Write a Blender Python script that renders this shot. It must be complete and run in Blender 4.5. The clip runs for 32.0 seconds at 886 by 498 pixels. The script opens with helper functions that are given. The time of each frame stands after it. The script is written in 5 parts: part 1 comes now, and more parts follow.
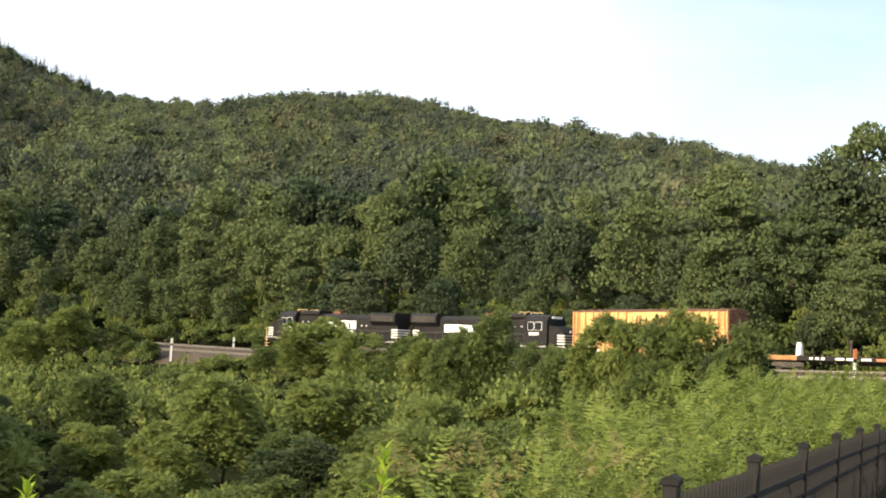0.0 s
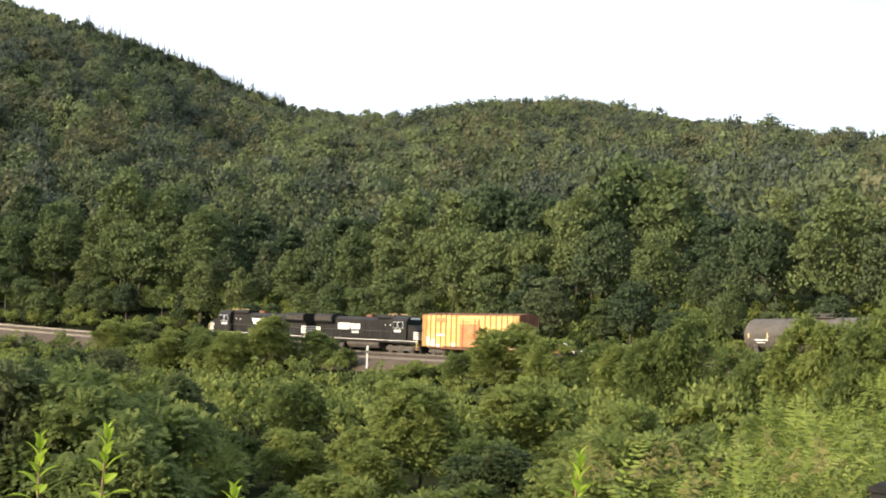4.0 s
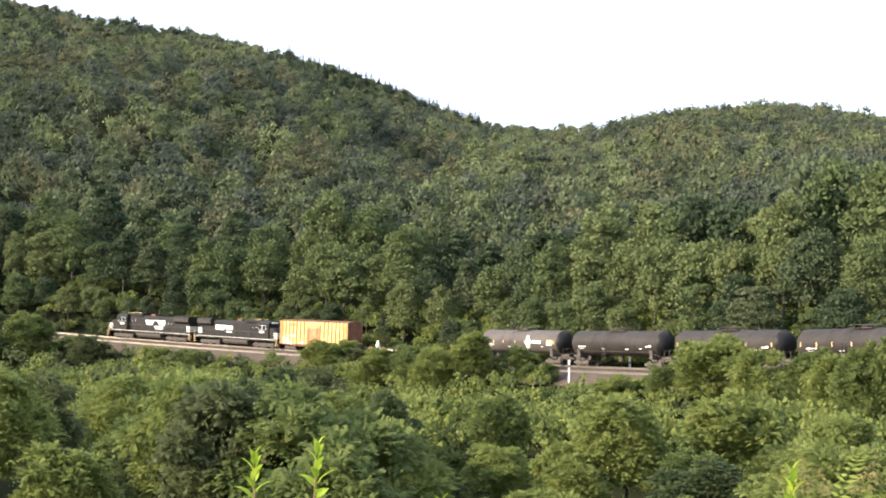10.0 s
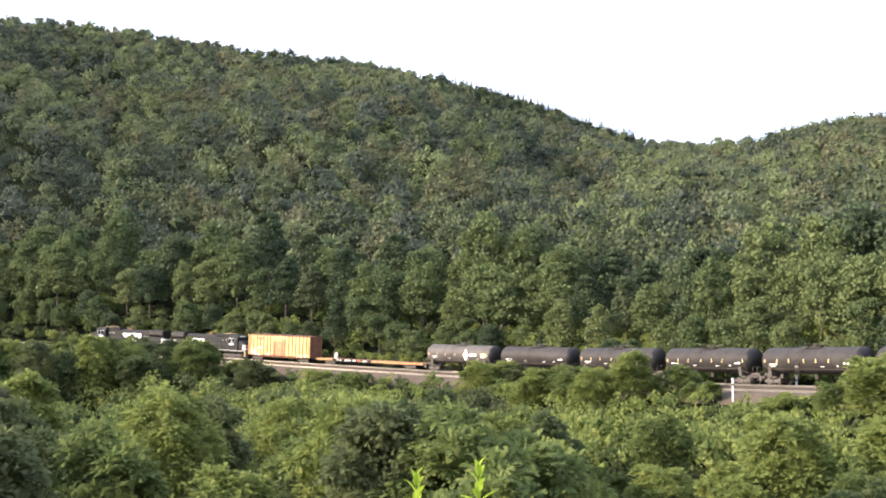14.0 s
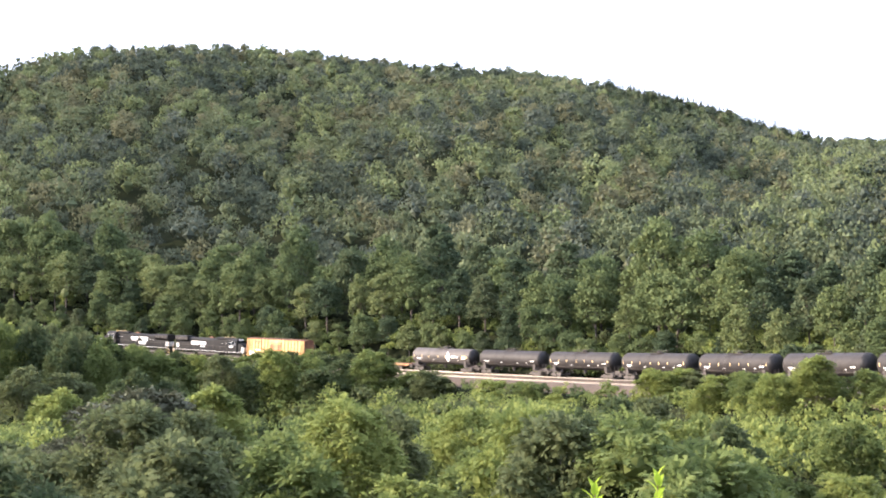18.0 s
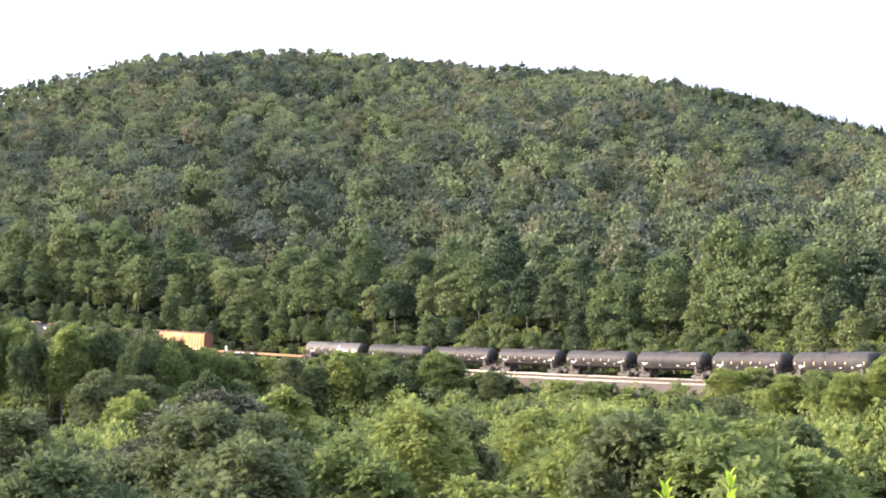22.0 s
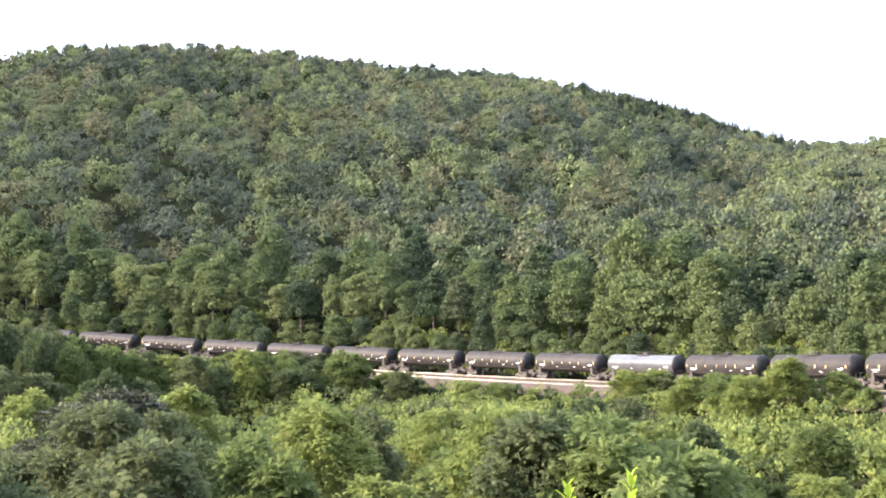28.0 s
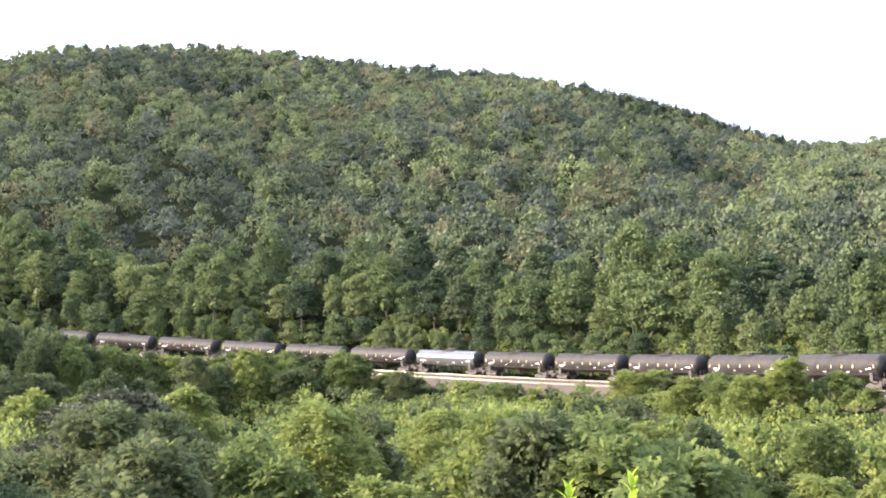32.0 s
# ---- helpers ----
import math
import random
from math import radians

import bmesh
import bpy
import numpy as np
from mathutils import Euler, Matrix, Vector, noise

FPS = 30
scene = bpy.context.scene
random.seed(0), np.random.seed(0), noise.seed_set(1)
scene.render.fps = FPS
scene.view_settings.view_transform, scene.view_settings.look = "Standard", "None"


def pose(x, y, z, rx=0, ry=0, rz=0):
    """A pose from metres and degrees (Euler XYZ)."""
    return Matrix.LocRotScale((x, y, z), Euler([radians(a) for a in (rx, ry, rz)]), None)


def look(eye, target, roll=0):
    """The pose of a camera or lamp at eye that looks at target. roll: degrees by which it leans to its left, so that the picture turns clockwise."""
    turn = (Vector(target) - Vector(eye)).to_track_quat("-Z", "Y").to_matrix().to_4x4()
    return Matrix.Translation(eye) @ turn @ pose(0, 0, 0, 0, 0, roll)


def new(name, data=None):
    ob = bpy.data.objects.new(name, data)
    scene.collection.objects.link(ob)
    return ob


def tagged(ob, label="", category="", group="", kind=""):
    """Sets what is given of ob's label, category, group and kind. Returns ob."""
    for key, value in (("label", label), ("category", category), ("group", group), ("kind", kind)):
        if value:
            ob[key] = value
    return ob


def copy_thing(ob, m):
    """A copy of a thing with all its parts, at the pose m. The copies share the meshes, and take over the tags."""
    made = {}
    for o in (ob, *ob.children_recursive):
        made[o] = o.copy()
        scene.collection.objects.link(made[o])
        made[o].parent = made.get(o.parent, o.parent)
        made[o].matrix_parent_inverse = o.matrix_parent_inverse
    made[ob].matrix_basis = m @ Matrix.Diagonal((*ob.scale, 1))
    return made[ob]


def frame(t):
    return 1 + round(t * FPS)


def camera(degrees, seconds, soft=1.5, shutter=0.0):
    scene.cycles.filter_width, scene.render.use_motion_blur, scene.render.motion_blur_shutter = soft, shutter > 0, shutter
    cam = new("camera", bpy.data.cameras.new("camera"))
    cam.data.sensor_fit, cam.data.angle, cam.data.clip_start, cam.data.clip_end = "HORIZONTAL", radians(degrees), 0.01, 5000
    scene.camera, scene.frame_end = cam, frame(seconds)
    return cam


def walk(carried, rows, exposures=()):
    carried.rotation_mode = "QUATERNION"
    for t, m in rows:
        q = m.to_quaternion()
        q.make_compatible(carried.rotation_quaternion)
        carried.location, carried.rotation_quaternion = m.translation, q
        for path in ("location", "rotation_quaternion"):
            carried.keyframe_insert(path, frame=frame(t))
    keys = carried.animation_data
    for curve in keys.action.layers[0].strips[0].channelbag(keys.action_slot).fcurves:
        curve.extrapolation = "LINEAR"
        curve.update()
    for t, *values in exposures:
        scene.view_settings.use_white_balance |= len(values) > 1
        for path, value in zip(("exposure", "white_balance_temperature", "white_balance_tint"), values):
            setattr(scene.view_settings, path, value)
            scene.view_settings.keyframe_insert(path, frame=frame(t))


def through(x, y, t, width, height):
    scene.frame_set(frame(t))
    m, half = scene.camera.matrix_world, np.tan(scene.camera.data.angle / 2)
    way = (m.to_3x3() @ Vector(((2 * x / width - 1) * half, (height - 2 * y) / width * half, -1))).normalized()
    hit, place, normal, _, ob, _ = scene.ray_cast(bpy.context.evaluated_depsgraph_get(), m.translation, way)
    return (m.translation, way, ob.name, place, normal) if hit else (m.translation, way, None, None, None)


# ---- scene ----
cam = camera(39.0, 32.0, soft=1.9, shutter=0.15)

# seconds, heading to the left, pitch, roll: the camera turns on the spot
PATH = [
    (0.0, -15.802, 2.429, 3.466),
    (0.5, -14.475, 2.380, 3.309),
    (1.0, -12.758, 2.281, 3.110),
    (1.5, -10.921, 2.187, 2.926),
    (2.0, -9.547, 2.180, 2.745),
    (2.5, -8.529, 2.182, 2.658),
    (4.5, -6.691, 2.236, 2.440),
    (5.0, -6.048, 2.231, 2.311),
    (5.5, -5.241, 2.210, 2.233),
    (6.0, -4.581, 2.179, 2.130),
    (6.5, -3.764, 2.161, 2.028),
    (7.0, -3.082, 2.161, 1.952),
    (7.5, -2.380, 2.179, 1.833),
    (8.0, -1.691, 2.202, 1.758),
    (8.5, -0.855, 2.250, 1.664),
    (9.0, 0.060, 2.299, 1.501),
    (9.5, 0.965, 2.404, 1.418),
    (10.0, 1.980, 2.599, 1.239),
    (10.5, 2.851, 2.777, 1.138),
    (11.0, 3.513, 2.927, 1.060),
    (11.5, 4.325, 3.072, 0.955),
    (12.0, 5.046, 3.219, 0.862),
    (12.5, 6.196, 3.287, 0.715),
    (13.0, 7.317, 3.362, 0.504),
    (13.5, 8.265, 3.390, 0.388),
    (14.0, 9.134, 3.443, 0.261),
    (14.5, 10.040, 3.507, 0.152),
    (16.5, 13.773, 3.883, -0.477),
    (17.0, 15.431, 3.907, -0.673),
    (17.5, 16.414, 3.912, -0.738),
    (18.0, 16.969, 3.921, -0.816),
    (18.5, 17.411, 3.937, -0.878),
    (19.0, 18.092, 3.944, -0.921),
    (19.5, 18.949, 3.968, -1.035),
    (20.0, 19.731, 3.984, -1.159),
    (20.5, 20.120, 3.985, -1.196),
    (21.0, 20.028, 4.005, -1.210),
    (21.5, 20.042, 4.006, -1.197),
    (22.0, 20.042, 4.005, -1.206),
    (22.5, 20.044, 4.006, -1.215),
    (23.0, 20.047, 4.006, -1.226),
    (23.5, 20.051, 4.008, -1.243),
    (24.0, 20.048, 4.006, -1.229),
    (24.5, 20.034, 4.011, -1.250),
    (26.5, 18.070, 3.968, -0.928),
    (27.0, 17.144, 3.949, -0.798),
    (27.5, 16.143, 3.947, -0.680),
    (28.0, 15.802, 3.945, -0.663),
    (28.5, 15.835, 3.946, -0.664),
    (29.0, 15.835, 3.946, -0.664),
    (29.5, 15.836, 3.946, -0.672),
    (30.0, 15.835, 3.946, -0.664),
    (30.5, 15.837, 3.946, -0.677),
    (31.0, 15.835, 3.946, -0.664),
    (31.5, 15.835, 3.946, -0.664),
    (32.0, 15.839, 3.947, -0.688),
]
EYE = (0.0, 0.0, 0.0)
walk(cam, [(t, pose(*EYE, 90 + p, 0, y) @ pose(0, 0, 0, 0, 0, r)) for t, y, p, r in PATH],
     exposures=[(0.0, 0.79, 6480, 7), (2.0, 0.90, 6430, 7), (6.0, 1.02, 6330, 8), (9.0, 1.29, 6120, 11), (13.0, 1.45, 5970, 14), (19.0, 1.93, 5820, 18), (24.0, 2.07, 5830, 18), (28.0, 2.13, 5830, 17), (32.0, 2.13, 5830, 17)])

# ---- light ----
SUN_TO = Vector((-0.93, -0.29, 0.42)).normalized()
world = bpy.data.worlds.new("sky")
scene.world = world
world.use_nodes = True
wn = world.node_tree
sky = wn.nodes.new("ShaderNodeTexSky")
sky.sky_type = "NISHITA"
sky.sun_disc = False
sky.sun_elevation = math.asin(SUN_TO.z)
sky.sun_rotation = math.atan2(SUN_TO.x, SUN_TO.y)
sky.air_density, sky.dust_density, sky.ozone_density = 1.0, 3.0, 1.0
bg = wn.nodes["Background"]
bg.inputs["Strength"].default_value = 0.14
# thin bright haze over the sky, with a bluer gap towards the right and above
wtc = wn.nodes.new("ShaderNodeTexCoord")
wdot = wn.nodes.new("ShaderNodeVectorMath")
wdot.operation = "DOT_PRODUCT"
wdot.inputs[1].default_value = (0.560, 0.790, 0.248)
wmap = wn.nodes.new("ShaderNodeMapping")
wmap.inputs["Scale"].default_value = (2.0, 2.0, 7.0)
wmap.inputs["Rotation"].default_value = (0.0, 0.35, 0.0)
wnoise = wn.nodes.new("ShaderNodeTexNoise")
wnoise.inputs["Scale"].default_value, wnoise.inputs["Detail"].default_value = 1.6, 5
wrange = wn.nodes.new("ShaderNodeMapRange")
wrange.inputs["From Min"].default_value, wrange.inputs["From Max"].default_value = 0.962, 1.0
wrange.inputs["To Min"].default_value, wrange.inputs["To Max"].default_value = 0.95, 0.38
wadd = wn.nodes.new("ShaderNodeMath")
wadd.operation, wadd.use_clamp = "MULTIPLY_ADD", True
wadd.inputs[1].default_value = 0.9
wmix = wn.nodes.new("ShaderNodeMix")
wmix.data_type = "RGBA"
wmix.inputs[7].default_value = (5.2, 5.6, 6.4, 1)
wn.links.new(wtc.outputs["Generated"], wdot.inputs[0])
wn.links.new(wtc.outputs["Generated"], wmap.inputs["Vector"])
wn.links.new(wmap.outputs[0], wnoise.inputs["Vector"])
wn.links.new(wdot.outputs["Value"], wrange.inputs[0])
wsub = wn.nodes.new("ShaderNodeMath")
wsub.operation = "SUBTRACT"
wsub.inputs[1].default_value = 0.5
wn.links.new(wnoise.outputs[0], wsub.inputs[0])
wn.links.new(wsub.outputs[0], wadd.inputs[0])
wn.links.new(wrange.outputs[0], wadd.inputs[2])
wn.links.new(wadd.outputs[0], wmix.inputs[0])
wn.links.new(sky.outputs[0], wmix.inputs[6])
wn.links.new(wmix.outputs[2], bg.inputs["Color"])
sun = new("sun", bpy.data.lights.new("sun", "SUN"))
sun.data.energy, sun.data.angle, sun.data.color = 5.0, radians(0.6), (1.0, 0.82, 0.58)
sun.matrix_world = look(SUN_TO * 100, (0, 0, 0))


# ---- materials ----
def mat(name, rough=0.8, metal=0.0):
    m = bpy.data.materials.new(name)
    m.use_nodes = True
    p = m.node_tree.nodes["Principled BSDF"]
    p.inputs["Roughness"].default_value = rough
    p.inputs["Metallic"].default_value = metal
    return m, m.node_tree, p


def ramp(nt, stops):
    r = nt.nodes.new("ShaderNodeValToRGB")
    els = r.color_ramp.elements
    while len(els) < len(stops):
        els.new(0.5)
    for e, (pos, c) in zip(els, stops):
        e.position, e.color = pos, (*c, 1)
    return r


def varied(name, colors, scale, rough=0.8, metal=0.0, bump=0.0, fine=6.0, coord="Object"):
    """A surface whose colour wanders between the given ones at two scales."""
    m, nt, p = mat(name, rough, metal)
    tc = nt.nodes.new("ShaderNodeTexCoord")
    n1, n2 = nt.nodes.new("ShaderNodeTexNoise"), nt.nodes.new("ShaderNodeTexNoise")
    n1.inputs["Scale"].default_value, n2.inputs["Scale"].default_value = scale, scale * fine
    n1.inputs["Detail"].default_value = 6
    n2.inputs["Detail"].default_value = 4
    mix = nt.nodes.new("ShaderNodeMix")
    mix.inputs[0].default_value = 0.4
    for n in (n1, n2):
        nt.links.new(tc.outputs[coord], n.inputs["Vector"])
    nt.links.new(n1.outputs[0], mix.inputs[2])
    nt.links.new(n2.outputs[0], mix.inputs[3])
    k = len(colors) - 1
    r = ramp(nt, [(0.3 + 0.4 * i / k, c) for i, c in enumerate(colors)])
    nt.links.new(mix.outputs[0], r.inputs[0])
    nt.links.new(r.outputs[0], p.inputs["Base Color"])
    if bump:
        b = nt.nodes.new("ShaderNodeBump")
        b.inputs["Strength"].default_value = bump
        b.inputs["Distance"].default_value = 0.05
        nt.links.new(n2.outputs[0], b.inputs["Height"])
        nt.links.new(b.outputs[0], p.inputs["Normal"])
    return m


def foliage(name, dark, mid, light, patch=0.0, through=0.28, rough=0.5, blend=0.55):
    """Leaves: each leaf clump takes its own tone, each tree its own tint; some light shines through."""
    m, nt, p = mat(name, rough)
    geo = nt.nodes.new("ShaderNodeNewGeometry")
    info = nt.nodes.new("ShaderNodeObjectInfo")
    mix = nt.nodes.new("ShaderNodeMix")
    mix.inputs[0].default_value = blend
    nt.links.new(geo.outputs["Random Per Island"], mix.inputs[2])
    if patch:
        tc = nt.nodes.new("ShaderNodeTexCoord")
        n = nt.nodes.new("ShaderNodeTexNoise")
        n.inputs["Scale"].default_value = patch
        n.inputs["Detail"].default_value = 3
        nt.links.new(tc.outputs["Object"], n.inputs["Vector"])
        st = nt.nodes.new("ShaderNodeMapRange")
        st.inputs["From Min"].default_value, st.inputs["From Max"].default_value = 0.3, 0.7
        nt.links.new(n.outputs[0], st.inputs[0])
        nt.links.new(st.outputs[0], mix.inputs[3])
    else:
        nt.links.new(info.outputs["Random"], mix.inputs[3])
    r = ramp(nt, [(0.0, dark), (0.5, mid), (1.0, light)])
    nt.links.new(mix.outputs[0], r.inputs[0])
    nt.links.new(r.outputs[0], p.inputs["Base Color"])
    p.inputs["Specular IOR Level"].default_value = 0.03
    tr = nt.nodes.new("ShaderNodeBsdfTranslucent")
    ms = nt.nodes.new("ShaderNodeMixShader")
    ms.inputs[0].default_value = through
    nt.links.new(r.outputs[0], tr.inputs["Color"])
    nt.links.new(p.outputs[0], ms.inputs[1])
    nt.links.new(tr.outputs[0], ms.inputs[2])
    nt.links.new(ms.outputs[0], nt.nodes["Material Output"].inputs["Surface"])
    return m


HILL_TONES = [foliage("forest_leaves", (0.064, 0.077, 0.041), (0.098, 0.117, 0.062), (0.135, 0.157, 0.082), patch=0.06, blend=0.8),
              foliage("forest_leaves_dark", (0.040, 0.050, 0.033), (0.061, 0.075, 0.050), (0.084, 0.101, 0.067), patch=0.06, blend=0.8),
              foliage("forest_leaves_light", (0.088, 0.104, 0.047), (0.132, 0.157, 0.071), (0.184, 0.210, 0.095), patch=0.06, blend=0.8),
              foliage("forest_leaves_blue", (0.048, 0.057, 0.042), (0.073, 0.088, 0.064), (0.103, 0.118, 0.087), patch=0.06, blend=0.8),
              foliage("forest_leaves_olive", (0.077, 0.078, 0.043), (0.116, 0.119, 0.066), (0.164, 0.159, 0.088), patch=0.06, blend=0.8)]
LINE_TONES = [foliage("tree_leaves", (0.058, 0.081, 0.039), (0.107, 0.136, 0.055), (0.168, 0.183, 0.074)),
              foliage("tree_leaves_dark", (0.037, 0.054, 0.033), (0.070, 0.094, 0.048), (0.117, 0.129, 0.065))]
NEAR_TONES = [foliage("thicket_leaves_light", (0.108, 0.142, 0.045), (0.191, 0.227, 0.066), (0.285, 0.307, 0.095), patch=0.7, through=0.48),
              foliage("thicket_leaves", (0.068, 0.094, 0.036), (0.126, 0.161, 0.052), (0.196, 0.224, 0.075), patch=0.7, through=0.48),
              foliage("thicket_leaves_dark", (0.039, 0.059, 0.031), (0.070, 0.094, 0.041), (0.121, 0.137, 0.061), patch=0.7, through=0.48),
              foliage("thicket_leaves_olive", (0.064, 0.078, 0.037), (0.104, 0.123, 0.056), (0.158, 0.178, 0.077), patch=0.7, through=0.48)]
LEAF_DARK = foliage("dark_leaves", (0.043, 0.049, 0.030), (0.077, 0.082, 0.051), (0.120, 0.121, 0.075), through=0.15, patch=0.7)
LEAF_PINE = foliage("pine_needles", (0.054, 0.078, 0.049), (0.084, 0.116, 0.068), (0.119, 0.151, 0.086), through=0.2, patch=0.7)
LEAF_WEED = foliage("weed_leaves", (0.088, 0.122, 0.027), (0.150, 0.188, 0.040), (0.235, 0.255, 0.075), patch=0.35)
LEAF_SPRIG = foliage("sprig_leaves", (0.222, 0.308, 0.031), (0.311, 0.419, 0.042), (0.399, 0.507, 0.062), through=0.45)
LEAF_PLUME = foliage("seed_head_strands", (0.15, 0.15, 0.06), (0.22, 0.20, 0.08), (0.31, 0.26, 0.12), through=0.35, patch=0.35)
SHOOT_STEM = varied("reddish_stem", [(0.16, 0.10, 0.05), (0.24, 0.15, 0.07)], 12.0, 0.6)
BARK = varied("bark", [(0.037, 0.030, 0.023), (0.068, 0.054, 0.041), (0.105, 0.087, 0.070)], 3.0, 0.9, bump=0.6)
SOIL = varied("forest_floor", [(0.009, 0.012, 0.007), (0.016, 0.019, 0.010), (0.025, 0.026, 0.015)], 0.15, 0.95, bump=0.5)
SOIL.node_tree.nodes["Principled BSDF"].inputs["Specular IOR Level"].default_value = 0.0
BALLAST = varied("ballast", [(0.037, 0.024, 0.015), (0.055, 0.037, 0.023), (0.081, 0.055, 0.036)], 0.35, 0.95, bump=0.8, fine=12)

# ---- plan: the railway ----
# the curve's heading and place by its length s in metres, from a known point; the train runs towards greater s
S0, S1, DS = -480.0, 460.0, 1.0


def bend(s):
    u = min(max(s / 100, -1.55), 2.0)
    return (0.4175 + 0.1385 * u - 0.1775 * u ** 2 - 0.0327 * u ** 3 + 0.0229 * u ** 4) / 100


def rail_z(s):
    u = min(max(s / 100, -1.5), 2.2)
    flat = 2.273 * u * u + 0.1635 * u - 7.70
    slope = (2 * 2.273 * u + 0.1635) / 100
    return flat + (s - 100 * u) * (slope * 0.3 if s > 0 else slope * 0.25)


GRID = np.arange(S0, S1 + DS, DS)


def plan_track():
    k = np.array([bend(s) for s in GRID])
    head = np.concatenate([[0], np.cumsum((k[1:] + k[:-1]) / 2 * DS)])
    i0 = int(-S0 / DS)
    head += 0.8459 - head[i0]
    dx, dy = -np.sin(head), np.cos(head)
    x = np.concatenate([[0], np.cumsum((dx[1:] + dx[:-1]) / 2 * DS)])
    y = np.concatenate([[0], np.cumsum((dy[1:] + dy[:-1]) / 2 * DS)])
    return x + (-25.475 - x[i0]), y + (197.649 - y[i0]), head


TX, TY, TH = plan_track()
TZ = np.array([rail_z(s) for s in GRID])


def on_track(s, side=0.0):
    """Place and heading on the railway at length s, side metres to the left of the train (the inside of the curve)."""
    x, y, h, z = (float(np.interp(s, GRID, a)) for a in (TX, TY, TH, TZ))
    return x - math.cos(h) * side, y - math.sin(h) * side, z, h


# ---- plan: the land ----
AZ = np.degrees(np.unwrap(np.arctan2(-TX, TY)))
RT = np.hypot(TX, TY)
keep = (AZ > -75) & (AZ < 60) & (GRID > -330) & (GRID < 420)
ORDER = np.argsort(AZ[keep])
AZ_T, RT_T, ZT_T = AZ[keep][ORDER], RT[keep][ORDER], TZ[keep][ORDER]
# the ridge behind the railway: heading, elevation, distance
RIDGE = [(-75, 5.08, 900), (-45, 5.58, 1000), (-33.4, 6.43, 1050), (-28.7, 7.23, 1080), (-21.8, 8.23, 1100), (-15.8, 8.88, 1120), (-9.1, 9.05, 1120), (-4.8, 8.28, 1080),
         (-2.2, 8.38, 1000), (0.4, 8.70, 930), (3.0, 9.50, 860), (5.7, 10.40, 800), (9.4, 11.40, 760), (13.1, 12.05, 740), (17.3, 12.45, 730), (22.3, 13.03, 720),
         (27.4, 13.30, 700), (33.6, 12.83, 680), (36.1, 12.33, 670), (37.7, 11.68, 660), (39.6, 11.28, 650), (48, 10.08, 640), (60, 9.08, 640)]
RA, RE, RR = (np.array([r[i] for r in RIDGE], float) for i in range(3))


def smooth(a, b, x):
    u = np.clip((x - a) / (b - a), 0, 1)
    return u * u * (3 - 2 * u)


SHOULDER_AZ, SHOULDER_R = [-36, -30, -24, -19, -13, -8], [110, 45, 20, 10, 7, 4]


def from_track(x, y):
    """Distance from the middle of the train's track, positive on the inside of the curve, and the rail's height there."""
    sel = slice(120, -20, 2)
    tx, ty, th, tz = TX[sel], TY[sel], TH[sel], TZ[sel]
    x, y = np.atleast_1d(x).ravel(), np.atleast_1d(y).ravel()
    d, z = np.empty(len(x)), np.empty(len(x))
    for i in range(0, len(x), 4000):
        dx, dy = x[i:i + 4000, None] - tx, y[i:i + 4000, None] - ty
        k = np.argmin(dx * dx + dy * dy, 1)
        j = np.arange(len(k))
        side = -dx[j, k] * np.cos(th[k]) - dy[j, k] * np.sin(th[k])
        d[i:i + 4000] = np.hypot(dx[j, k], dy[j, k]) * np.where(side > 0, 1, -1)
        z[i:i + 4000] = tz[k]
    return d, z


def land(x, y):
    """Height of the ground (arrays)."""
    x, y = np.asarray(x, float), np.asarray(y, float)
    form = x.shape
    x, y = x.ravel(), y.ravel()
    r = np.maximum(np.hypot(x, y), 0.01)
    az = np.degrees(np.arctan2(-x, y))
    azc = np.clip(az, -74, 59)
    rt = np.interp(azc, AZ_T, RT_T)
    el, rr = np.interp(azc, RA, RE), np.interp(azc, RA, RR)
    zr = rr * np.tan(np.radians(el)) - 11.0
    d, zt = from_track(x, y)
    bed = zt - 1.1
    # hillside behind the railway
    u = np.clip((r - rt) / (rr - rt), 0, 3)
    hill = bed + (zr - bed) * np.where(u < 1, u * (1.15 - 0.15 * u), 1 - 0.35 * (u - 1) ** 2 - 0.06 * (u - 1))
    ar = np.radians(azc)
    wave = 6.0 * np.sin(ar * 19 + r * 0.006) + 4.0 * np.sin(ar * 37 - r * 0.011 + 1.0) + 2.5 * np.sin(ar * 9 + r * 0.025)
    hill = hill + np.sin(np.pi * np.clip(u, 0, 1)) * (wave - 10.0) * 0.8
    hill = np.maximum(hill, -30)
    behind = bed + (hill - bed) * smooth(5, 14, -d)
    # hollow between the camera and the railway, and the weedy shoulder on the right
    floor = np.interp(az, [-40, -28, -18, -6, 2], [-7.0, -8.5, -11.5, -15.0, -16.5]) + 0.9 * np.sin(x * 0.05) * np.cos(y * 0.043)
    bowl = floor + (-1.75 - floor) * (1 - smooth(4, 38, r))
    should = -1.75 - 0.030 * r + 0.12 * np.sin(x * 0.23) * np.sin(y * 0.31)
    rb = np.interp(az, SHOULDER_AZ, SHOULDER_R)
    w = (1 - smooth(rb, rb * 1.25 + 8, r)) * smooth(-3, -12, az) + smooth(-100, -130, az) + smooth(60, 90, az)
    front = bowl + (should - bowl) * np.clip(w, 0, 1)
    front = front + (bed - 0.9 - front) * (1 - smooth(8.5, 22, d))
    z = np.where(d > 0, front, behind)
    back = smooth(66, 100, np.abs(az))
    return (z * (1 - back) + back * (-1.75 - 0.02 * r)).reshape(form)


